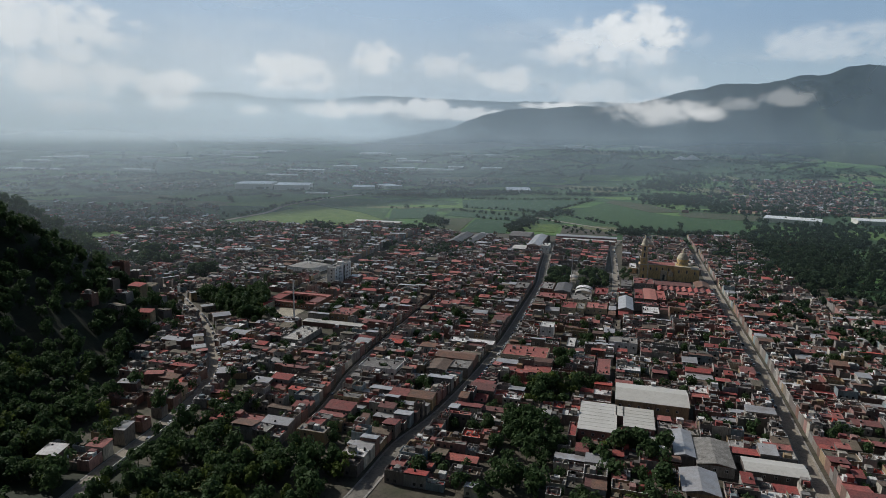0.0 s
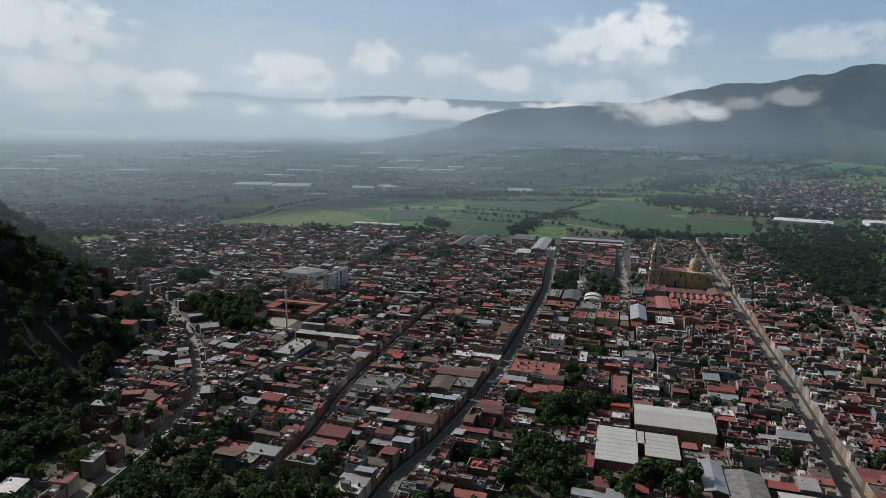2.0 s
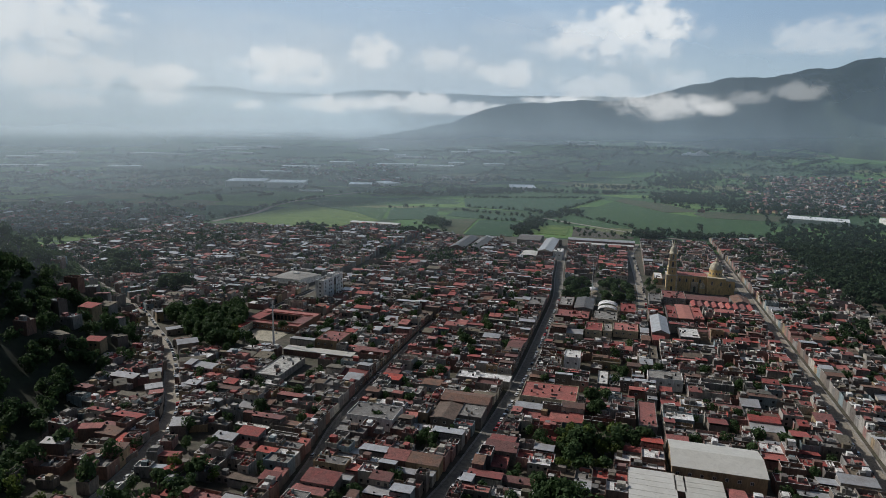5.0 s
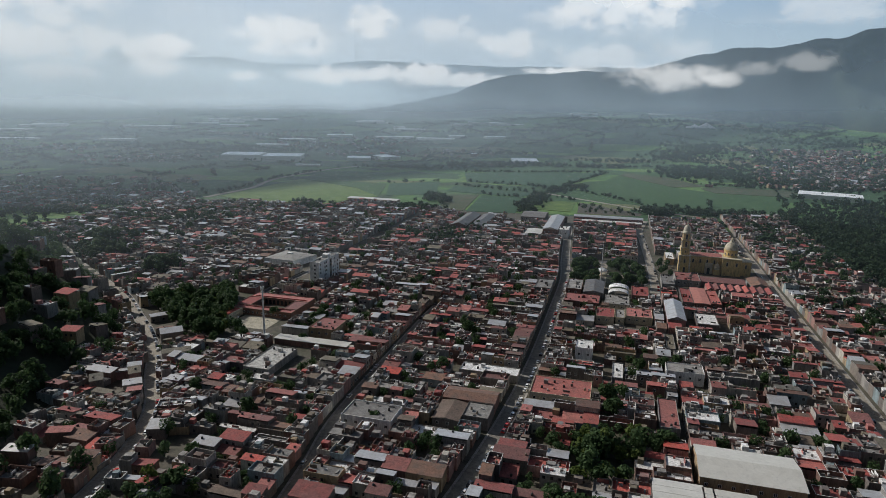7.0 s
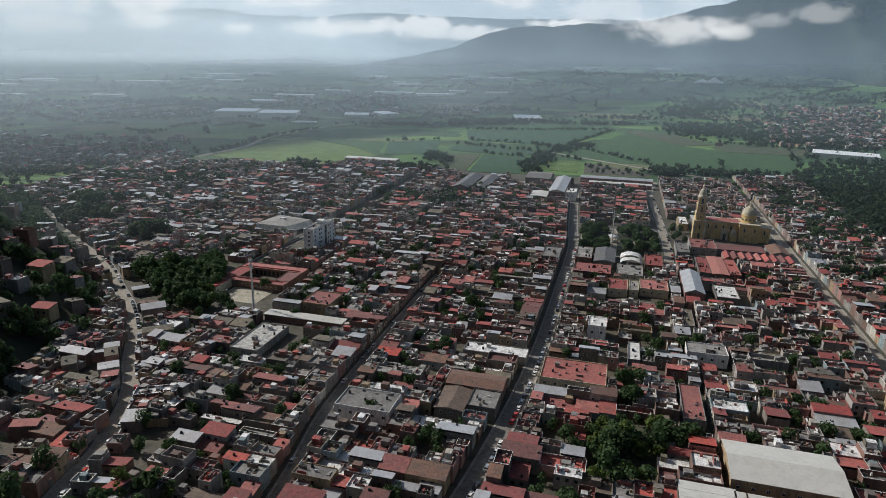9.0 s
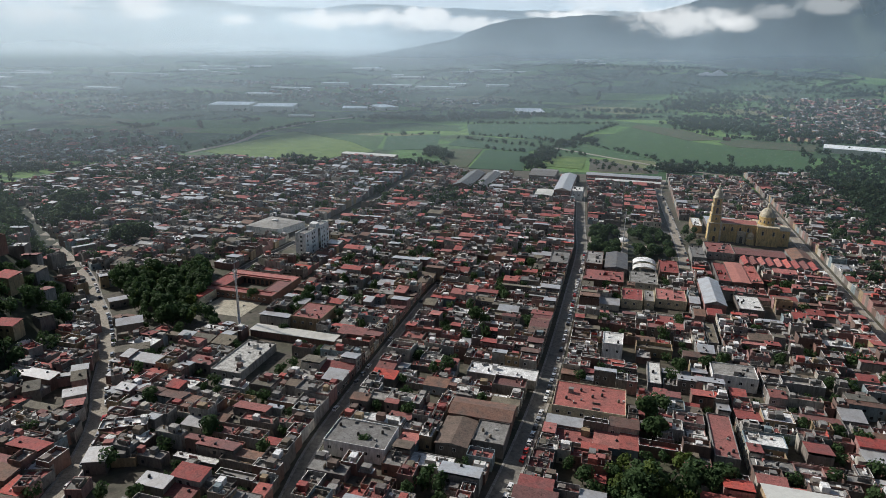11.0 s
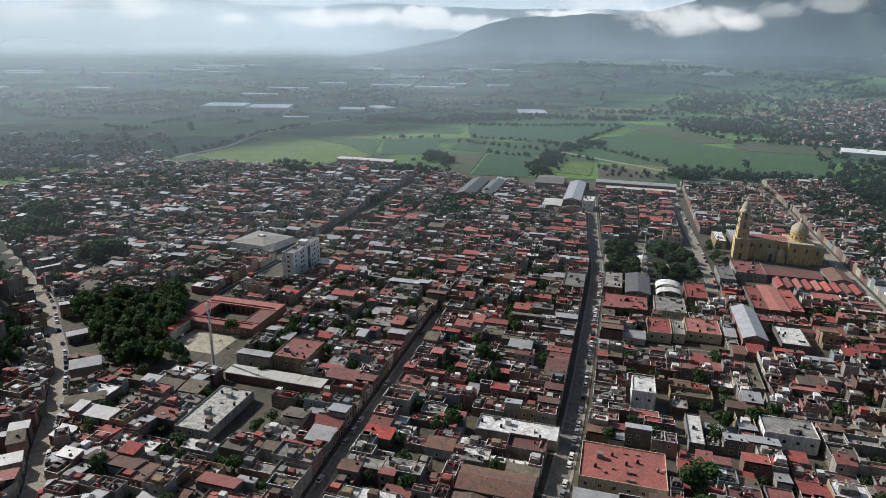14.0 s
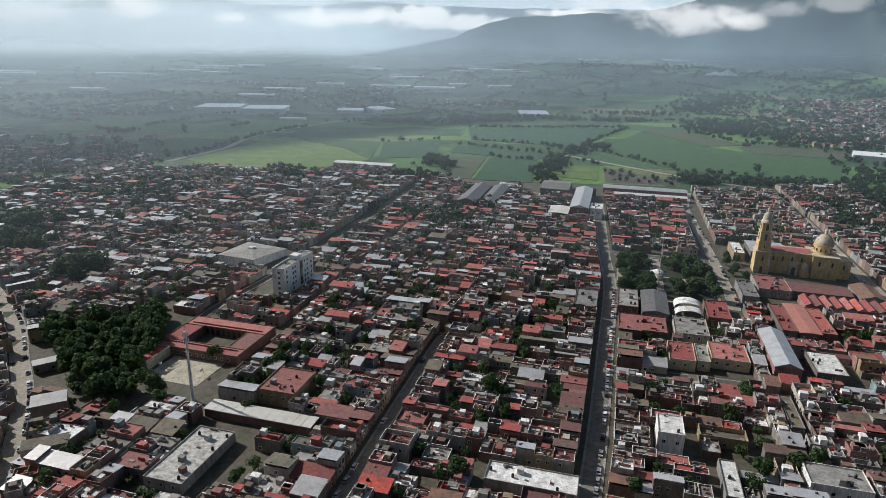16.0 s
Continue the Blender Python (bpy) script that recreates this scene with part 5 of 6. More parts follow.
def church():
    ob = stand("church", 23.8, 713)
    ob.matrix_basis = ob.matrix_basis @ Matrix.Diagonal((0.81, 0.92, 1.06, 1))
    tagged(ob, "ochre church with a tall bell tower and tiled dome", "church")
    win = arch_window(1.6, 3.2).mesh("window", [M_CREAM, M_GLASS])
    bell = arch_window(2.2, 4.6).mesh("bell_opening", [M_CREAM, M_GLASS])
    small = arch_window(1.1, 1.8).mesh("window", [M_CREAM, M_GLASS])
    # nave and crossing, local x along the nave, y away from the town
    def block(name, x0, x1, y0, y1, z0, z1, mat, label=""):
        s = Soup()
        s.box(x0, x1, y0, y1, z0, z1, 0, True)
        return part(name, s, mat, ob, label)

    def cornice(x0, x1, y0, y1, z, e=0.45, h=0.6):
        block("cornice", x0 - e, x1 + e, y0 - e, y1 + e, z, z + h, M_CREAM, "cream stone cornice")

    block("nave_wall", 11, 46, 4, 22, 0, 14.4, M_OCHRE)
    cornice(11.6, 45.4, 4, 22, 14.4)
    s = Soup()
    s.gable(11, 46, 5, 21, 15.05, 1.6, along="x", over=0.0)
    part("nave_roof", s, M_RED, ob, "low red nave roof")
    for i in range(4):
        x = 15.5 + i * 7.6
        part("window", win, None, ob, at=pose(x, 4, 9))
        block("buttress", x + 3.3, x + 4.5, 2.6, 4.0, 0, 11.5, M_OCHRE)
    block("portal", 28.5, 36.5, 2.4, 4.0, 0, 9.5, M_CREAM, "pale carved stone portal")
    part("portal_door", arch_prism(3.0, 5.6, 0.15), M_GLASS, ob, at=pose(32.5, 2.4, 0))
    for x in (29.6, 35.4):
        s = Soup()
        s.tube(x, 2.0, [(0, 0.5), (0.5, 0.4), (7.6, 0.34), (8.2, 0.5)], 10)
        part("column", s, M_CREAM, ob)
    # side chapel with its small dome
    block("chapel_wall", 37.6, 44.4, -1.5, 4.0, 0, 4.6, M_OCHRE)
    s = Soup()
    s.tube(41, 1.2, [(4.6, 2.9), (6.4, 2.9), (6.5, 3.2), (6.8, 2.9)] + [(6.8 + 3.0 * math.sin(k * math.pi / 16), 2.9 * math.cos(k * math.pi / 16)) for k in range(1, 8)] + [(9.8, 0.5), (11, 0.5), (11.6, 0.1)], 16)
    part("chapel_dome", s, M_CREAM, ob, "small ribbed cream dome", True)
    # crossing and transept
    block("transept_wall", 46, 66, -1.0, 26, 0, 14.6, M_OCHRE)
    cornice(46, 66, -1.0, 26, 14.6)
    for x in (51, 61):
        part("window", win, None, ob, at=pose(x, -1.0, 8.6))
    block("apse_wall", 66, 77, 3, 23, 0, 12.2, M_OCHRE)
    cornice(66.6, 77, 3, 23, 12.2)
    part("window", win, None, ob, at=pose(71.5, 3, 7))
    s = Soup()
    s.tube(56, 12.5, [(15.2, 8.0), (15.8, 8.0), (15.9, 7.2), (20.6, 7.2), (20.8, 7.8), (21.4, 7.8)], 24)
    drum = part("drum", s, M_OCHRE, ob)
    for k in range(12):
        a = k * 30 - 90
        part("drum_window", small, None, drum, at=pose(56 + 7.2 * math.cos(radians(a)), 12.5 + 7.2 * math.sin(radians(a)), 17.0, 0, 0, a + 90))
    s = Soup()
    s.tube(56, 12.5, [(21.4 + 6.6 * math.sin(k * math.pi / 20), 7.3 * math.cos(k * math.pi / 20)) for k in range(10)], 28)
    dome = part("dome", s, M_DOME, ob, "pale tiled hemispherical dome", True)
    for k in range(8):
        a = k * 45 + 22
        rib = Soup()
        arc = [(7.45 * math.cos(q * math.pi / 20), 21.4 + 6.75 * math.sin(q * math.pi / 20)) for q in range(10)]
        for (r0, z0), (r1_, z1) in zip(arc, arc[1:]):
            rib.solid([(r0 - 0.2, -0.18, z0), (r0, -0.18, z0), (r0, 0.18, z0), (r0 - 0.2, 0.18, z0)], [(r1_ - 0.2, -0.18, z1), (r1_, -0.18, z1), (r1_, 0.18, z1), (r1_ - 0.2, 0.18, z1)])
        part("rib", rib, M_CREAM, dome, at=pose(56, 12.5, 0, 0, 0, a))
    s = Soup()
    s.tube(56, 12.5, [(27.6, 1.6), (28, 1.3), (30.2, 1.3), (30.4, 1.6), (31.2, 1.0), (31.9, 0.3), (33.2, 0.06)], 10)
    part("lantern", s, M_CREAM, ob)
    # tower
    block("tower_base", 0, 12, 0, 12, 0, 14.6, M_OCHRE)
    for x in (-0.4, 10.6):
        block("pilaster", x, x + 1.8, -0.45, 1.2, 0, 14.6, M_CREAM, "cream stone corner pilaster")
    cornice(0, 12, 0, 12, 14.6, 0.7, 0.8)
    part("tower_door", arch_prism(2.4, 4.6, 0.2), M_GLASS, ob, at=pose(6, -0.02, 0.2))
    part("window", win, None, ob, at=pose(6, 0, 8.6))
    for z, e, h in ((15.4, 1.0, 6.2), (21.9, 1.5, 6.4), (28.6, 2.0, 5.6)):
        block("tower_stage", e, 12 - e, e, 12 - e, z, z + h, M_OCHRE)
        cornice(e, 12 - e, e, 12 - e, z + h, 0.5, 0.5)
        op = small if z < 16 else bell
        zz = z + (2.2 if z < 16 else 0.7)
        part("bell_opening", op, None, ob, at=pose(6, e, zz))
        part("bell_opening", op, None, ob, at=pose(e, 6, zz, 0, 0, -90))
        part("bell_opening", op, None, ob, at=pose(12 - e, 6, zz, 0, 0, 90))
        for x in (e + 0.1, 12 - e - 1.1):
            block("pilaster", x, x + 1.0, e - 0.25, e + 0.5, z, z + h, M_CREAM)
    s = Soup()
    s.tube(6, 6, [(34.7, 4.2), (36.0, 4.2)] + [(36.0 + 5.6 * math.sin(k * math.pi / 18), 4.0 * math.cos(k * math.pi / 18)) for k in range(9)], 16)
    part("tower_dome", s, M_DOME, ob, "tall tiled tower cupola", True)
    s = Soup()
    s.tube(6, 6, [(41.4, 0.9), (43.4, 0.9), (43.6, 1.1), (44.6, 0.5), (45.4, 0.12), (47.2, 0.08)], 8)
    part("finial", s, M_CREAM, ob)


church()
block_hall("parish_house", 14, 22, 738, 768, 6, 0, M_WHITE, "parish house with pale flat roof", category="house", along="b")
block_hall("cloister_roof", 26, 52, 740, 770, 8, 1.4, M_TIN, "grey roofed cloister behind the church", category="building")
block_hall("parish_hall", 56, 92, 752, 772, 6, 0, M_RED, "red roofed parish hall", category="hall")
block_hall("market_house", 18, 38, 662, 690, 5.5, 0, M_RED, "market house with red flat roof", category="market")
block_hall("market_house", 39, 74, 666, 684, 5, 1.2, M_RED, "long market house with red roof", category="market")
block_hall("vaulted_store", 78, 92, 664, 690, 5, 2.4, M_BROWN, "brown roofed store beside the market", category="store", along="b")
block_hall("small_store", 6, 16, 646, 676, 5, 0, M_GREY, "small store with grey roof", category="store", along="b")
for i in range(9):
    block_hall("market_canopy", 41 + i * 5.7, 46.6 + i * 5.7, 642, 660, 4.6, 1.8, M_RED, "red sheet canopy of the market", category="canopy", along="b", over=0.0, windows=False)
block_hall("market_hall", 18, 26, 594, 634, 6, 0, M_RED, "hall with dark red flat roof beside the market", category="hall", along="b")
block_hall("market_hall", 26.6, 37.4, 593, 636, 6.6, 0.5, M_SALMON, "long hall with smooth salmon roof", category="hall", along="b")
block_hall("market_hall", 38, 46, 596, 634, 6, 0, M_RED, "hall with weathered red flat roof", category="hall", along="b")
block_hall("warehouse_shed", 4, 16, 543, 587, 8, 2.4, M_TIN, "grey gabled warehouse with rusty panels", category="warehouse", along="b")
block_hall("pale_villa", 24, 38, 548, 572, 5, 0, M_WHITE, "pale green villa with white roof", category="house", along="b")
block_hall("arcade_house", -44, -31.5, 541, 562, 5.6, 0, M_RED, "two-storey house with red roof and arched front", category="house", along="b", wall=M_CREAM)
block_hall("arcade_house", -30.5, -24.5, 543, 563, 5.2, 0, M_GREY, "narrow house with grey roof", category="house", along="b", wall=M_CREAM)
block_hall("arcade_house", -23.5, -5.5, 548, 568, 5.4, 0, M_RED, "wide house with red roof", category="house", along="b", wall=M_CREAM)
block_hall("cinema_hall", -56, -41, 598, 634, 6, 1.6, M_TAR, "hall with dark tarred roof beside the park", category="hall", along="b")


def barrel(v0, v1, b0, b1, h, rise):
    """A canopy with a white barrel vault."""
    ob = stand("vaulted_canopy", (v0 + v1) / 2, (b0 + b1) / 2)
    w, d = (v1 - v0) / 2, (b1 - b0) / 2
    s = Soup()
    arc = [(w * math.cos(math.pi * k / 14), h + rise * math.sin(math.pi * k / 14)) for k in range(15)]
    prof = arc + [(x * 0.97, z - 0.2) for x, z in reversed(arc)]
    s.solid([(x, d, z) for x, z in prof], [(x, -d, z) for x, z in prof], 0, True)
    part("vault", s, M_WHITE, ob)
    for x in (-w + 0.2, w - 0.2):
        for y in (-d + 0.2, d - 0.2):
            q = Soup()
            q.tube(x, y, [(0, 0.12), (h + 0.3, 0.12)], 8)
            part("post", q, M_STEEL, ob)
    tagged(ob, "white barrel-vaulted canopy on steel posts", "canopy", "canopies by the park")


block_hall("corner_house", -70, -58, 603, 633, 6, 0, M_GREY, "corner house with grey roof beside the park", category="house", along="b")
block_hall("shop_house", -19, -6, 603, 631, 5, 0, M_RED, "shop house with faded red roof", category="house", along="b")
block_hall("shop_house", -39, -21, 576, 600, 4.6, 0, M_GREY, "shop house with stained grey roof", category="house", along="b")
block_hall("shop_house", -69, -43, 574, 596, 4.4, 0, M_RED, "shop house with red roof", category="house")
barrel(-37, -21, 604, 612, 4, 3.4)
barrel(-37, -21, 615, 625, 4.4, 3.6)

# ---------------------------------------------------------------- the park
lawn = Soup()
for q in ((-70, -48, 636, 672), (-40, -8, 636, 672), (-70, -48, 682, 720), (-40, -8, 682, 720)):
    c = [town(v, b) for v, b in ((q[0], q[2]), (q[1], q[2]), (q[1], q[3]), (q[0], q[3]))]
    lawn.solid([(x, y, 0) for x, y in c], [(x, y, 0.3) for x, y in c])
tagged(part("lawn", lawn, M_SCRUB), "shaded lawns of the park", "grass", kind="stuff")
paving = Soup()
paving.solid([(*town(v, b), -0.1) for v, b in ((-71, 634), (-6, 634), (-6, 722), (-71, 722))], [(*town(v, b), 0.12) for v, b in ((-71, 634), (-6, 634), (-6, 722), (-71, 722))])
tagged(part("plaza_paving", paving, M_PAVED), "pale paved paths of the park", "pavement", kind="structure")


def kiosk():
    ob = stand("bandstand", -44, 677)
    s = Soup()
    s.tube(0, 0, [(0, 4.6), (1.2, 4.6), (1.2, 4.4)], 8)
    part("plinth", s, M_CREAM, ob)
    for k in range(8):
        a = k * math.pi / 4
        q = Soup()
        q.tube(4 * math.cos(a), 4 * math.sin(a), [(1.2, 0.14), (4.6, 0.12)], 8)
        part("post", q, M_STEEL, ob)
    s = Soup()
    s.tube(0, 0, [(4.5, 4.9), (4.7, 4.9), (5.6, 3.6), (6.3, 1.9), (6.6, 0.6), (7.6, 0.1)], 16)
    part("roof", s, M_WHITE, ob, "white domed bandstand roof", True)
    tagged(ob, "white domed bandstand in the park", "bandstand")


kiosk()


def light_mast():
    ob = stand("light_mast", -44.4, 657.7)
    s = Soup()
    s.tube(0, 0, [(0, 0.42), (10, 0.34), (24, 0.26), (35, 0.2)], 10)
    part("pole", s, M_STEEL, ob)
    s = Soup()
    s.tube(0, 0, [(33.8, 1.5), (34.1, 1.6), (34.3, 1.5)], 14)
    part("ring", s, M_DARK, ob)
    for k in range(6):
        a = k * math.pi / 3
        q = Soup()
        q.box(1.6 * math.cos(a) - 0.35, 1.6 * math.cos(a) + 0.35, 1.6 * math.sin(a) - 0.35, 1.6 * math.sin(a) + 0.35, 33.6, 34.5, 0, True)
        part("floodlight", q, M_DARK, ob)
    tagged(ob, "tall grey light mast in the park", "mast")


light_mast()


def radio_mast():
    ob = stand("radio_mast", -249.8, 446.3)
    s = Soup()
    s.tube(0, 0, [(0, 0.95), (0.4, 0.95), (0.5, 0.78), (12, 0.66), (24, 0.52), (33.5, 0.40)], 12)
    part("pole", s, M_STEEL, ob, "tapered white steel pole", True)
    for z in (12, 24):
        q = Soup()
        q.tube(0, 0, [(z - 0.15, 0.8), (z + 0.15, 0.8)], 12)
        part("flange", q, M_STEEL, ob)
    for z, n in ((31.5, 6), (28.5, 3)):
        for k in range(n):
            a = k * 2 * math.pi / n
            q = Soup()
            q.box(1.1 * math.cos(a) - 0.16, 1.1 * math.cos(a) + 0.16, 1.1 * math.sin(a) - 0.16, 1.1 * math.sin(a) + 0.16, z, z + 2.2, 0, True)
            ant = part("antenna_panel", q, M_WHITE, ob)
            q = Soup()
            q.solid([(0, -0.04, z + 1), (0, 0.04, z + 1), (0, 0, z + 1.08)], [(1.05 * math.cos(a), 1.05 * math.sin(a) - 0.04, z + 1), (1.05 * math.cos(a), 1.05 * math.sin(a) + 0.04, z + 1), (1.05 * math.cos(a), 1.05 * math.sin(a), z + 1.08)])
            part("arm", q, M_STEEL, ant)
    q = Soup()
    q.tube(0, 0, [(33.5, 0.1), (37.5, 0.05)], 6)
    part("lightning_rod", q, M_STEEL, ob)
    tagged(ob, "tall white steel radio mast beside the school", "mast")


radio_mast()


# ---------------------------------------------------------------- school with its court, hospital, theatre
def school():
    ob = stand("school", -273, 498)
    tagged(ob, "low school round a courtyard with red flat roof", "school")
    x0, x1, y0, y1 = -24.5, 24, -18, 19
    cx0, cx1, cy0, cy1 = -13, 13.5, -10, 8.5
    H = 4.8
    for name, a in (("front", (x0, x1, y0, cy0)), ("back", (x0, x1, cy1, y1)), ("left", (x0, cx0, cy0, cy1)), ("right", (cx1, x1, cy0, cy1)), ("side", (x0 + 0.5, x0 + 10, y0 - 17, y0 - 0.02))):
        s = Soup()
        s.shell(*a, 0, H + 0.35, 0.3, H)
        part("wing_wall", s, M_BROWN if name != "side" else M_CREAM, ob)
        s = Soup()
        s.face((a[0] + 0.3, a[2] + 0.3, H), (a[1] - 0.3, a[2] + 0.3, H), (a[1] - 0.3, a[3] - 0.3, H), (a[0] + 0.3, a[3] - 0.3, H))
        part("wing_roof", s, M_RED, ob, "weathered red flat roof")
    arch = arch_prism(2.0, 3.4, 0.12).mesh("arch", [M_GLASS])
    for k in range(8):
        part("arch", arch, None, ob, at=pose(cx0 + 1.8 + k * 3.25, cy1 - 0.02, 0.4))
    for y, n in ((cy0 - 2.4, 7), (cy1 + 2.4, 7)):
        s = Soup()
        s.box(x0 + 3, x1 - 3, y - 0.2, y + 0.2, H + 0.01, H + 0.7)
        part("roof_beam", s, M_RED, ob)
    for k in range(10):
        part("window", WINDOW, None, ob, at=pose(x0 + 11 + k * 3.6, y0, 2.4))
    c = Soup()
    c.solid([(*town(v, b), -0.1) for v, b in ((-285, 457), (-256, 457), (-256, 481.5), (-285, 481.5))], [(*town(v, b), 0.14) for v, b in ((-285, 457), (-256, 457), (-256, 481.5), (-285, 481.5))])
    tagged(part("sports_court", c, M_COURT), "worn pale concrete sports court", "court", kind="structure")


school()


def goal(v, b):
    ob = stand("basketball_goal", v, b, 0.14, 90 if v < -270 else -90)
    for n, x in (("post", 0),):
        s = Soup()
        s.tube(0, 0, [(0, 0.1), (3.2, 0.08)], 8)
        part(n, s, M_STEEL, ob)
    s = Soup()
    s.box(-0.9, 0.9, -1.2, -1.12, 2.7, 3.8, 0, True)
    part("backboard", s, M_WHITE, ob)
    s = Soup()
    s.solid([(-0.05, 0, 3.0), (0.05, 0, 3.0), (0.05, 0, 3.1), (-0.05, 0, 3.1)], [(-0.05, -1.15, 3.2), (0.05, -1.15, 3.2), (0.05, -1.15, 3.3), (-0.05, -1.15, 3.3)])
    part("arm", s, M_STEEL, ob)
    tagged(ob, "steel basketball goal on the school court", "goal", "goals of the court")


goal(-283, 466)
goal(-258, 466)


def hospital():
    ob = stand("hospital_block", -275.2, 587)
    tagged(ob, "white five-storey slab block with small dark windows", "building")
    w, d, h = 4.2, 19.4, 17.6
    s = Soup()
    s.shell(-w, w, -d, d, 0, h + 1.0, 0.3, h)
    part("wall", s, M_FACADE, ob)
    s = Soup()
    s.face((-w + 0.3, -d + 0.3, h), (w - 0.3, -d + 0.3, h), (w - 0.3, d - 0.3, h), (-w + 0.3, d - 0.3, h))
    part("roof", s, M_GREY, ob)
    win = window_mesh(1.3, 1.4).mesh("window", [M_GREY, M_GLASS])
    for f in range(5):
        z = 2.0 + f * 3.4
        for y in (-16.2, -8.2, -5.2, 7.6, 11.2, 16.6):
            if (f + int(y)) % 5 or y in (-8.2, 11.2):
                part("window", win, None, ob, at=pose(w, y, z, 0, 0, 90))
        part("window", win, None, ob, at=pose(0.4, -d, z))
        for y in (-14, -6, 2, 10, 16):
            part("window", win, None, ob, at=pose(-w, y, z, 0, 0, -90))
    s = Soup()
    s.box(w - 0.05, w + 0.12, 1.0, 4.6, 1.0, h - 0.6, 0, True)
    strip_ob = part("stair_glazing", s, M_GLASS, ob, "tall dark strip of glazing")
    for f in range(5):
        q = Soup()
        q.box(w + 0.1, w + 0.2, 1.0, 4.6, 3.2 + f * 3.4, 3.5 + f * 3.4, 0, True)
        part("transom", q, M_GREY, strip_ob)
    q = Soup()
    q.box(-3, 2.5, 1.0, 7.0, h + 0.01, h + 3.0)
    part("roof_house", q, M_FACADE, ob)
    for y in (-8, -6):
        part("water_tank", TANK, None, ob, at=pose(-1, y, h + 0.01))


hospital()


def theatre():
    ob = stand("auditorium", -320, 617)
    tagged(ob, "white windowless auditorium with folded pale roof", "building")
    base = [(-30.9, -3.1), (2.3, -9.0), (9.1, 25.3), (-26.7, 31.6)]
    tops = [5.4, 6.6, 5.2, 5.4]
    s = Soup()
    s.solid([(x, y, 0) for x, y in base], [(x, y, z) for (x, y), z in zip(base, tops)], top=False)
    part("wall", s, M_FACADE, ob)
    apex = (-12, 12, 7.8)
    for i in range(4):
        j = (i + 1) % 4
        q = Soup()
        a, b = (*base[i], tops[i]), (*base[j], tops[j])
        q.solid([(p[0], p[1], p[2] - 0.3) for p in (a, b, apex)], [a, b, apex], 0, True)
        part("roof_fold", q, M_PAVEMENT, ob)
    q = Soup()
    q.box(-14, -10, 10, 14, 6.6, 8.6)
    part("fly_tower", q, M_FACADE, ob)
    for x in (-7, -4):
        q = Soup()
        q.box(x, x + 1.3, -7.9 - (x + 4) * 0.18 - 0.35, -7.0, 2.0, 4.2, 0, True)
        part("vent", q, M_GREY, ob)


theatre()



# ---------------------------------------------------------------- trees of the town
for k in range(84):
    v, b = rng.uniform(-69, -8), rng.uniform(638, 719)
    if math.hypot(v + 44, b - 677) > 11 and abs(v + 44) > 5:
        tree(v, b, rng.uniform(0.8, 1.35), label="leafy tree shading the park")
SCHOOL_GROVE = ((-366, 478), (-350, 500), (-318, 517), (-300, 490), (-291, 470), (-288, 455), (-262, 447), (-268, 434), (-300, 428), (-334, 458))


def inside(ring, x, y):
    hit = False
    for (ax, ay), (bx, by) in zip(ring, ring[1:] + ring[:1]):
        if (ay > y) != (by > y) and x < ax + (y - ay) * (bx - ax) / (by - ay):
            hit = not hit
    return hit


for k in range(300):
    v, b = rng.uniform(-366, -262), rng.uniform(428, 517)
    x, y = town(v, b)
    if k % 4 == 0 and inside(SCHOOL_GROVE, v, b) and road_clear(x, y, 3):
        tree(v, b, rng.uniform(1.1, 1.8), label="tall dark tree beside the school")
BACK_YARDS = ((-227, 482, 1.45), (-230, 477, 1.1), (-124, 490, 1.3), (-118, 486, 1.0), (-124, 428, 1.2), (-208, 464, 0.6), (-222, 446, 0.8), (-236, 461, 1.0), (-263, 482, 1.1), (-187, 475, 0.9), (-17, 460, 1.2), (-4, 467, 1.3), (6, 470, 1.2), (-62, 437, 0.9), (-290, 436, 1.4), (-280, 444, 1.4), (-268, 446, 1.2), (-31, 413, 1.5), (-24, 421, 1.3), (-38, 366, 1.3), (-16, 375, 1.5), (-238, 363, 1.2))
NEAR_YARDS = ((-200, 350, 1.2), (-232, 494, 1.2), (-140, 359, 0.9), (6, 297, 1.7), (15, 300, 1.7), (26, 303, 1.6), (-31, 398, 1.6), (-37, 358, 1.5), (26, 271, 1.5), (-80, 251, 1.3), (-52, 282, 1.3), (-35, 256, 1.4), (-21, 292, 1.2), (-6, 378, 1.4), (165, 605, 1.0), (-150, 437, 0.7), (20, 290, 1.5), (-10, 372, 1.2), (-44, 300, 1.3), (-50, 320, 1.2), (-58, 300, 1.2))
for v, b, z in BACK_YARDS + NEAR_YARDS:
    tree(v, b, z)
for v, b, z in ((8, 700, 0.9), (12, 712, 0.8), (7, 722, 1.0), (14, 728, 0.9), (16, 696, 0.7), (9, 738, 0.8)):
    tree(v, b, z, label="small tree in the church yard")
for v, b, z in ((-146, 236, 1.0), (-150, 246, 0.8), (-215, 458, 0.7), (-201, 352, 0.8), (-180, 445, 0.6)):
    tree(v, b, z, True, "pale green leafy tree in a yard")
for v0, b0, sv, sb, n in ((-422, 562, 7, 6, 8), (-505, 600, 14, 8, 12), (-545, 640, 16, 12, 14)):
    for k in range(n):
        tree(v0 + rng.gauss(0, sv), b0 + rng.gauss(0, sb), rng.uniform(1.5, 2.1), label="tall dark tree rising over the roofs")
grove = []
for k in range(230):
    v, b = r1.uniform(-366, -262), r1.uniform(428, 517)
    x, y = town(v, b)
    if road_clear(x, y, 3) and inside(SCHOOL_GROVE, v, b):
        grove.append((x, y, land(x, y)))
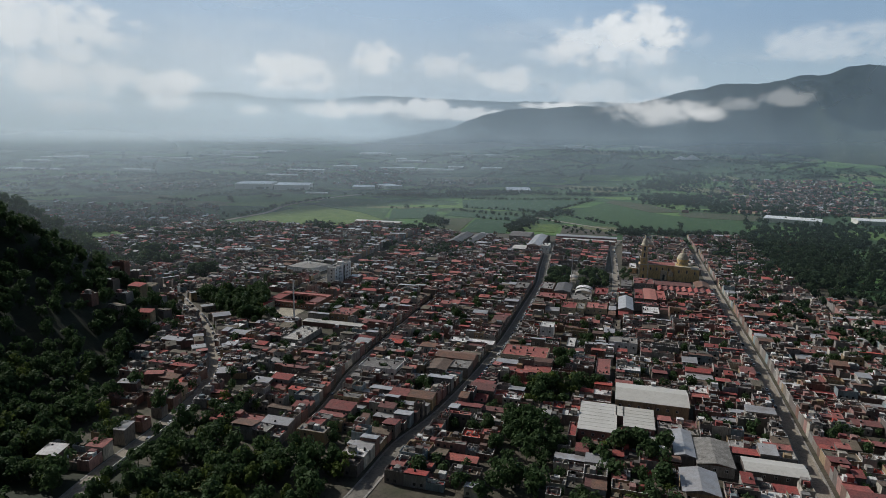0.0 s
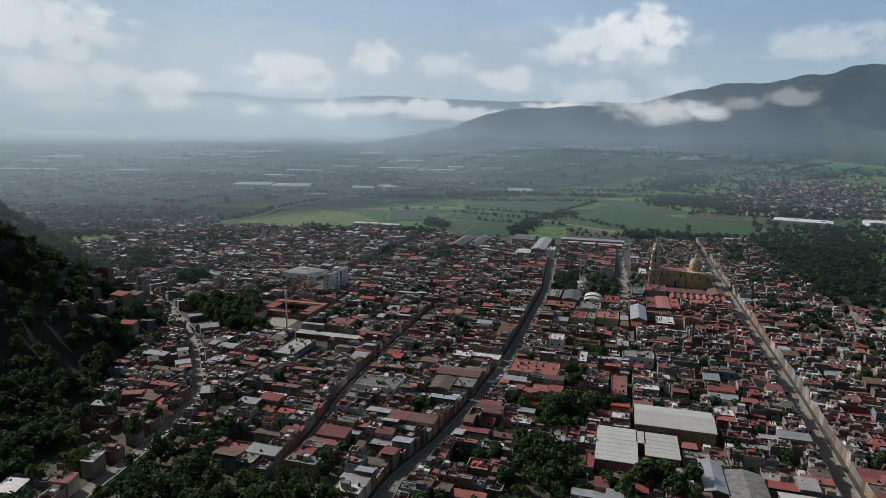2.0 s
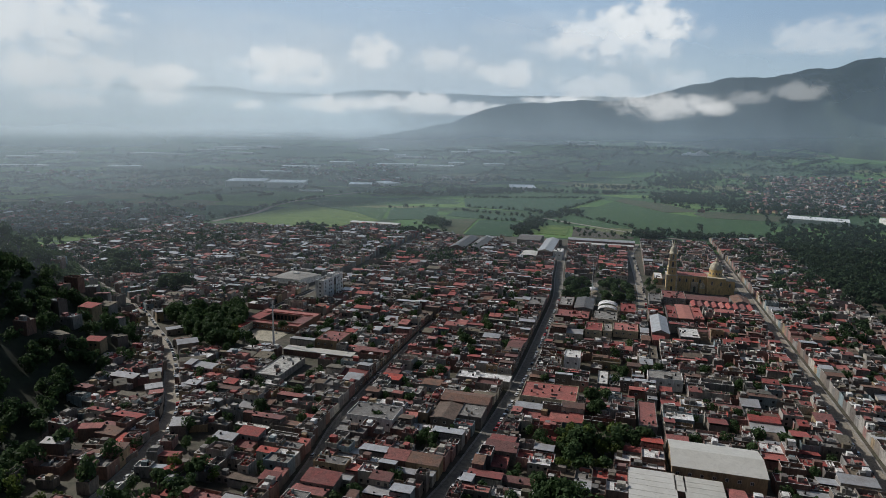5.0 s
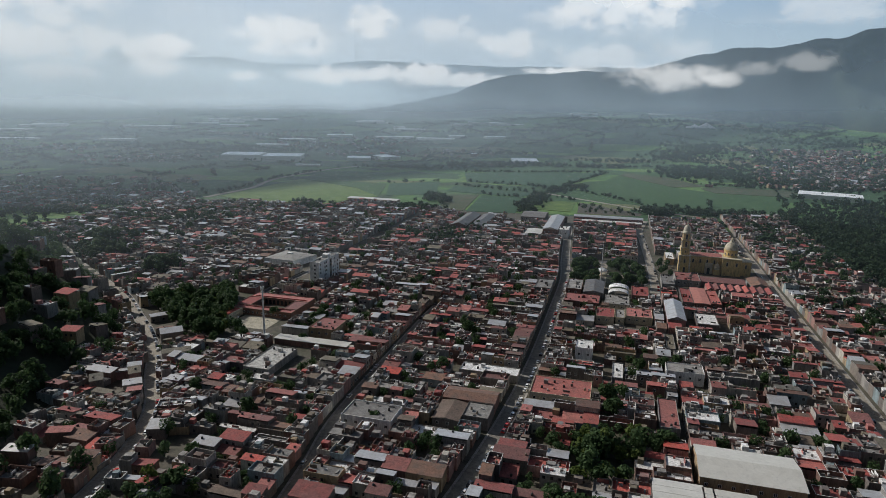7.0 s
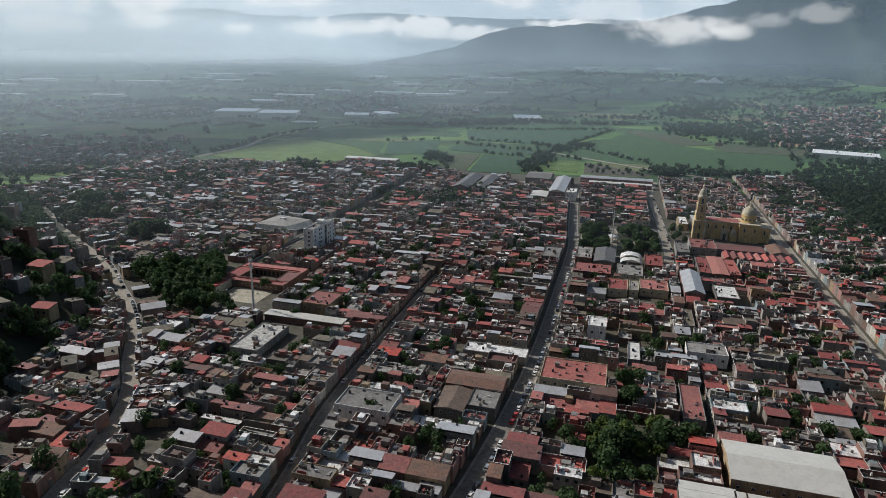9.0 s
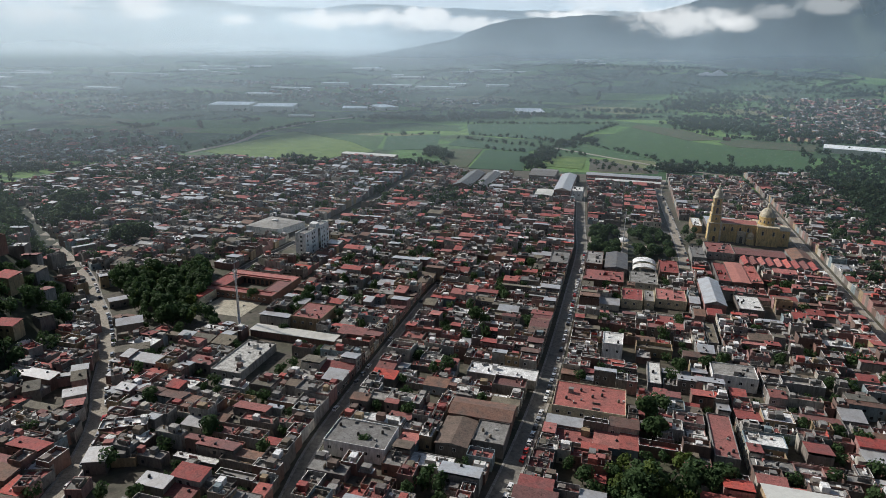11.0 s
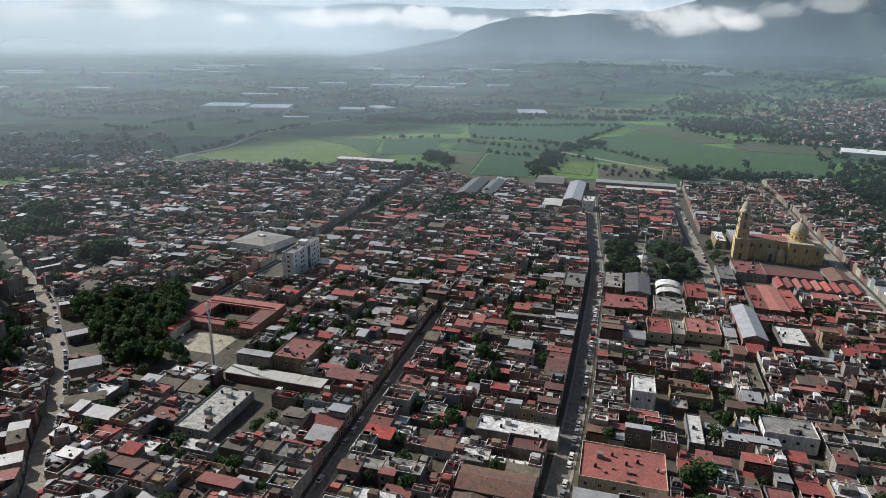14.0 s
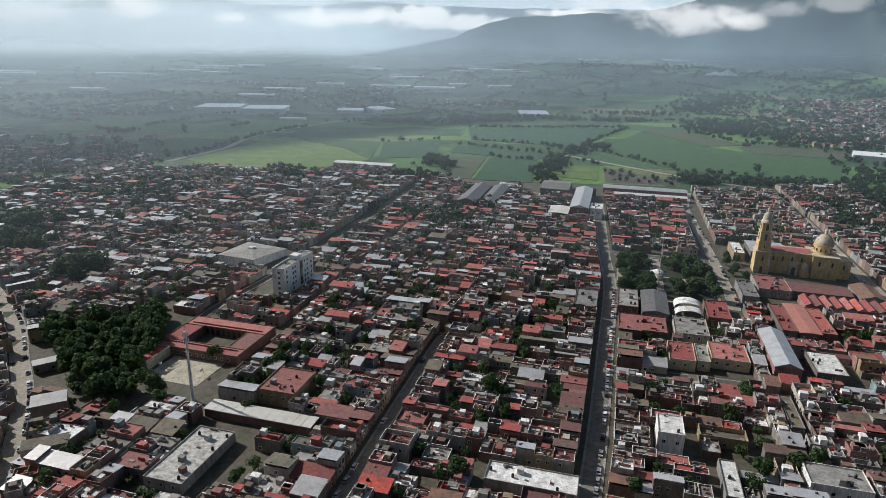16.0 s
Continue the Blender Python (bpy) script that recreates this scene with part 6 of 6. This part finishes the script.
for k in range(430):
    v, b = r1.uniform(-270, -104), r1.uniform(190, 300)
    x, y = town(v, b)
    if road_clear(x, y, 8) and b < (256 if v > -185 else 290) and free(v - 2, v + 2, b - 2, b + 2):
        grove.append((x, y, land(x, y)))
for k in range(76):
    v, b = (r1.uniform(-50, -22), r1.uniform(238, 320)) if k % 2 else (r1.uniform(-46, -20), r1.uniform(338, 386))
    grove.append((*town(v, b), 0.0))
for k in range(30):
    grove.append((*town(r1.uniform(-6, 32), r1.uniform(235, 300)), 0.0)) if k % 3 else None
for k in range(420):
    x, y = r1.uniform(-262, -132), r1.uniform(150, 360)
    v, b = grid(x, y)
    if road_clear(x, y, 4) and free(v - 2, v + 2, b - 2, b + 2):
        grove.append((x, y, land(x, y)))
wood("grove", grove[::4], FAR_CROWNS, "sunlit green trees at the near edge of the town", M_LEAF_BRIGHT, 0.7, 1.3)
wood("grove", [p for k, p in enumerate(grove) if k % 4], FAR_CROWNS, "dense dark trees at the near edge of the town", M_LEAF, 0.8, 1.6)
belt = []


def clumps(*places):
    """Trees scattered round a middle: x, y, spread across, spread along, how many."""
    for x0, y0, sx, sy, n in places:
        for k in range(n):
            x, y = r1.gauss(x0, sx), r1.gauss(y0, sy)
            if road_clear(x, y, 3) and not (-325 < x < -70 and 1050 < y < 1340):
                belt.append((x, y, land(x, y)))


# at the edge of the town
clumps((-173, 1042, 12, 5, 26), (-5, 1010, 14, 10, 40), (-320, 1010, 60, 20, 30), (150, 1020, 8, 30, 30), (168, 1079, 8, 20, 26), (520, 930, 50, 24, 80), (480, 800, 40, 60, 80), (440, 700, 30, 60, 60), (680, 1080, 50, 50, 110))
# among the houses towards the hill
clumps((-345, 755, 26, 32, 150), (-330, 715, 20, 14, 60), (-234, 663, 9, 9, 34), (-275, 890, 16, 7, 36), (-420, 800, 50, 40, 60), (-560, 900, 90, 40, 50), (-373, 926, 14, 12, 24), (-160, 1003, 12, 6, 30), (-20, 1000, 12, 10, 30), (20, 795, 16, 10, 40), (-15, 815, 14, 8, 30), (-291, 960, 14, 9, 44), (-300, 916, 18, 8, 40), (-312, 884, 26, 8, 40), (-450, 960, 40, 14, 50), (-520, 1020, 60, 14, 50), (60, 850, 14, 14, 16), (0, 830, 20, 10, 14), (-40, 845, 20, 14, 24))
# in the fields
clumps((10, 1120, 8, 18, 30), (30, 1090, 6, 30, 26), (594, 1511, 34, 40, 130), (700, 1440, 50, 60, 110), (860, 1330, 120, 40, 130), (398, 1667, 70, 9, 90), (243, 1690, 70, 9, 90), (120, 1640, 50, 9, 70), (-40, 1590, 50, 9, 70), (231, 1227, 14, 22, 36), (286, 1266, 12, 16, 26), (332, 1000, 14, 12, 40), (420, 985, 50, 9, 50), (186, 1114, 10, 24, 30))
# round the far village and in the valley
clumps((900, 1560, 130, 120, 240), (1050, 1800, 150, 120, 260), (640, 1590, 40, 40, 120), (698, 1841, 40, 30, 120), (778, 1924, 50, 30, 120), (880, 2060, 60, 40, 120), (1242, 2407, 120, 40, 140), (-700, 1150, 200, 60, 160), (-740, 1985, 180, 30, 130), (-436, 1905, 70, 16, 110), (516, 1765, 60, 14, 60), (193, 1892, 60, 12, 50), (900, 2635, 160, 40, 130))
clumps((-900, 1700, 300, 40, 100), (-1000, 2300, 300, 30, 100), (300, 2450, 200, 30, 140), (1300, 2150, 120, 60, 160))
# beyond the church
clumps((450, 740, 30, 50, 150), (500, 850, 40, 40, 130), (430, 700, 34, 60, 150), (470, 790, 50, 40, 150), (560, 880, 70, 40, 160), (520, 660, 40, 60, 130), (640, 760, 80, 80, 170), (620, 980, 60, 40, 110), (800, 1000, 90, 60, 140), (760, 1330, 60, 50, 130), (980, 1420, 120, 60, 200), (320, 560, 24, 60, 40), (390, 480, 30, 80, 80), (330, 400, 20, 60, 36))
wood("tree_belt", belt, THIN_CROWNS, "belts of dark trees round the town and fields", M_LEAF_FAR, 0.7, 1.4)
wood("yard_trees", YARD_TREES, FAR_CROWNS, "small trees in the house yards", M_LEAF, 0.45, 1.05)


fence_line = []
for k, p in enumerate(S5[5:24]):
    a, b = Vector(S5[4 + k]), Vector(S5[6 + k])
    d = (b - a).normalized()
    fence_line.append((p[0] + d.y * 5.0, p[1] - d.x * 5.0))
strip("retaining_wall", fence_line, 0.2, 2.6, M_PALE, "long pale wall along the winding road", cat="wall")


# ---------------------------------------------------------------- cars
def car_model(paint, label):
    ob = new("car")
    body = Soup()
    prof = [(-2.15, 0.35), (2.1, 0.35), (2.2, 0.62), (2.05, 0.82), (1.0, 0.95), (-2.05, 0.98), (-2.2, 0.7)]
    body.solid([(-0.88, y, z) for y, z in prof], [(0.88, y, z) for y, z in prof], 0, True)
    part("body", body, paint, ob)
    cab = Soup()
    cab.solid([(-0.8, -1.75, 0.96), (0.8, -1.75, 0.96), (0.8, 1.0, 0.94), (-0.8, 1.0, 0.94)], [(-0.62, -1.25, 1.42), (0.62, -1.25, 1.42), (0.62, 0.25, 1.42), (-0.62, 0.25, 1.42)], top=False)
    part("window_band", cab, M_GLASS, ob)
    top = Soup()
    top.box(-0.64, 0.64, -1.28, 0.28, 1.4, 1.48, 0, True)
    part("car_roof", top, paint, ob)
    for x in (-0.8, 0.8):
        for y in (-1.35, 1.35):
            w = Soup()
            ring = [(y + 0.32 * math.cos(k * math.pi / 5), 0.32 + 0.32 * math.sin(k * math.pi / 5)) for k in range(10)]
            w.solid([(x - 0.11, a, b) for a, b in ring], [(x + 0.11, a, b) for a, b in ring], 0, True)
            part("wheel", w, M_TYRE, ob)
    return tagged(ob, label, "car", "cars parked along the streets")


models = [car_model(CAR_WHITE, "white car parked at the kerb"), car_model(CAR_DARK, "black car parked at the kerb"), car_model(CAR_SILVER, "silver car parked at the kerb"), car_model(CAR_RED, "dark red car parked at the kerb")]
used = set()


def park_car(x, y, turn):
    k = rng.choices(range(4), (5, 2, 3, 1))[0]
    m = pose(x, y, land(x, y) + 0.13, 0, 0, turn)
    if k not in used:
        used.add(k)
        models[k].matrix_basis = m
    else:
        copy_thing(models[k], m)


def park_row(pts, off, d0, d1, gap, skip=0.25):
    """Cars along a street, from d0 to d1 metres of its length."""
    dist = 0.0
    nxt = d0
    for (ax, ay), (bx, by) in zip(pts, pts[1:]):
        seg = math.hypot(bx - ax, by - ay)
        while nxt < min(dist + seg, d1):
            t = (nxt - dist) / seg
            dx, dy = (bx - ax) / seg, (by - ay) / seg
            if rng.random() > skip and nxt >= dist:
                park_car(ax + dx * seg * t + dy * off, ay + dy * seg * t - dx * off, math.degrees(math.atan2(-dx, dy)))
            nxt += gap
        dist += seg


park_row(S1, 2.2, 130, 470, 5.8)
park_row(S2, -1.6, 30, 330, 8, 0.6)
park_row(S5, 2.4, 70, 420, 6.2, 0.3)
park_row(S4, -2.6, 40, 560, 9, 0.6)
park_row(S3, 2.6, 10, 250, 9, 0.5)
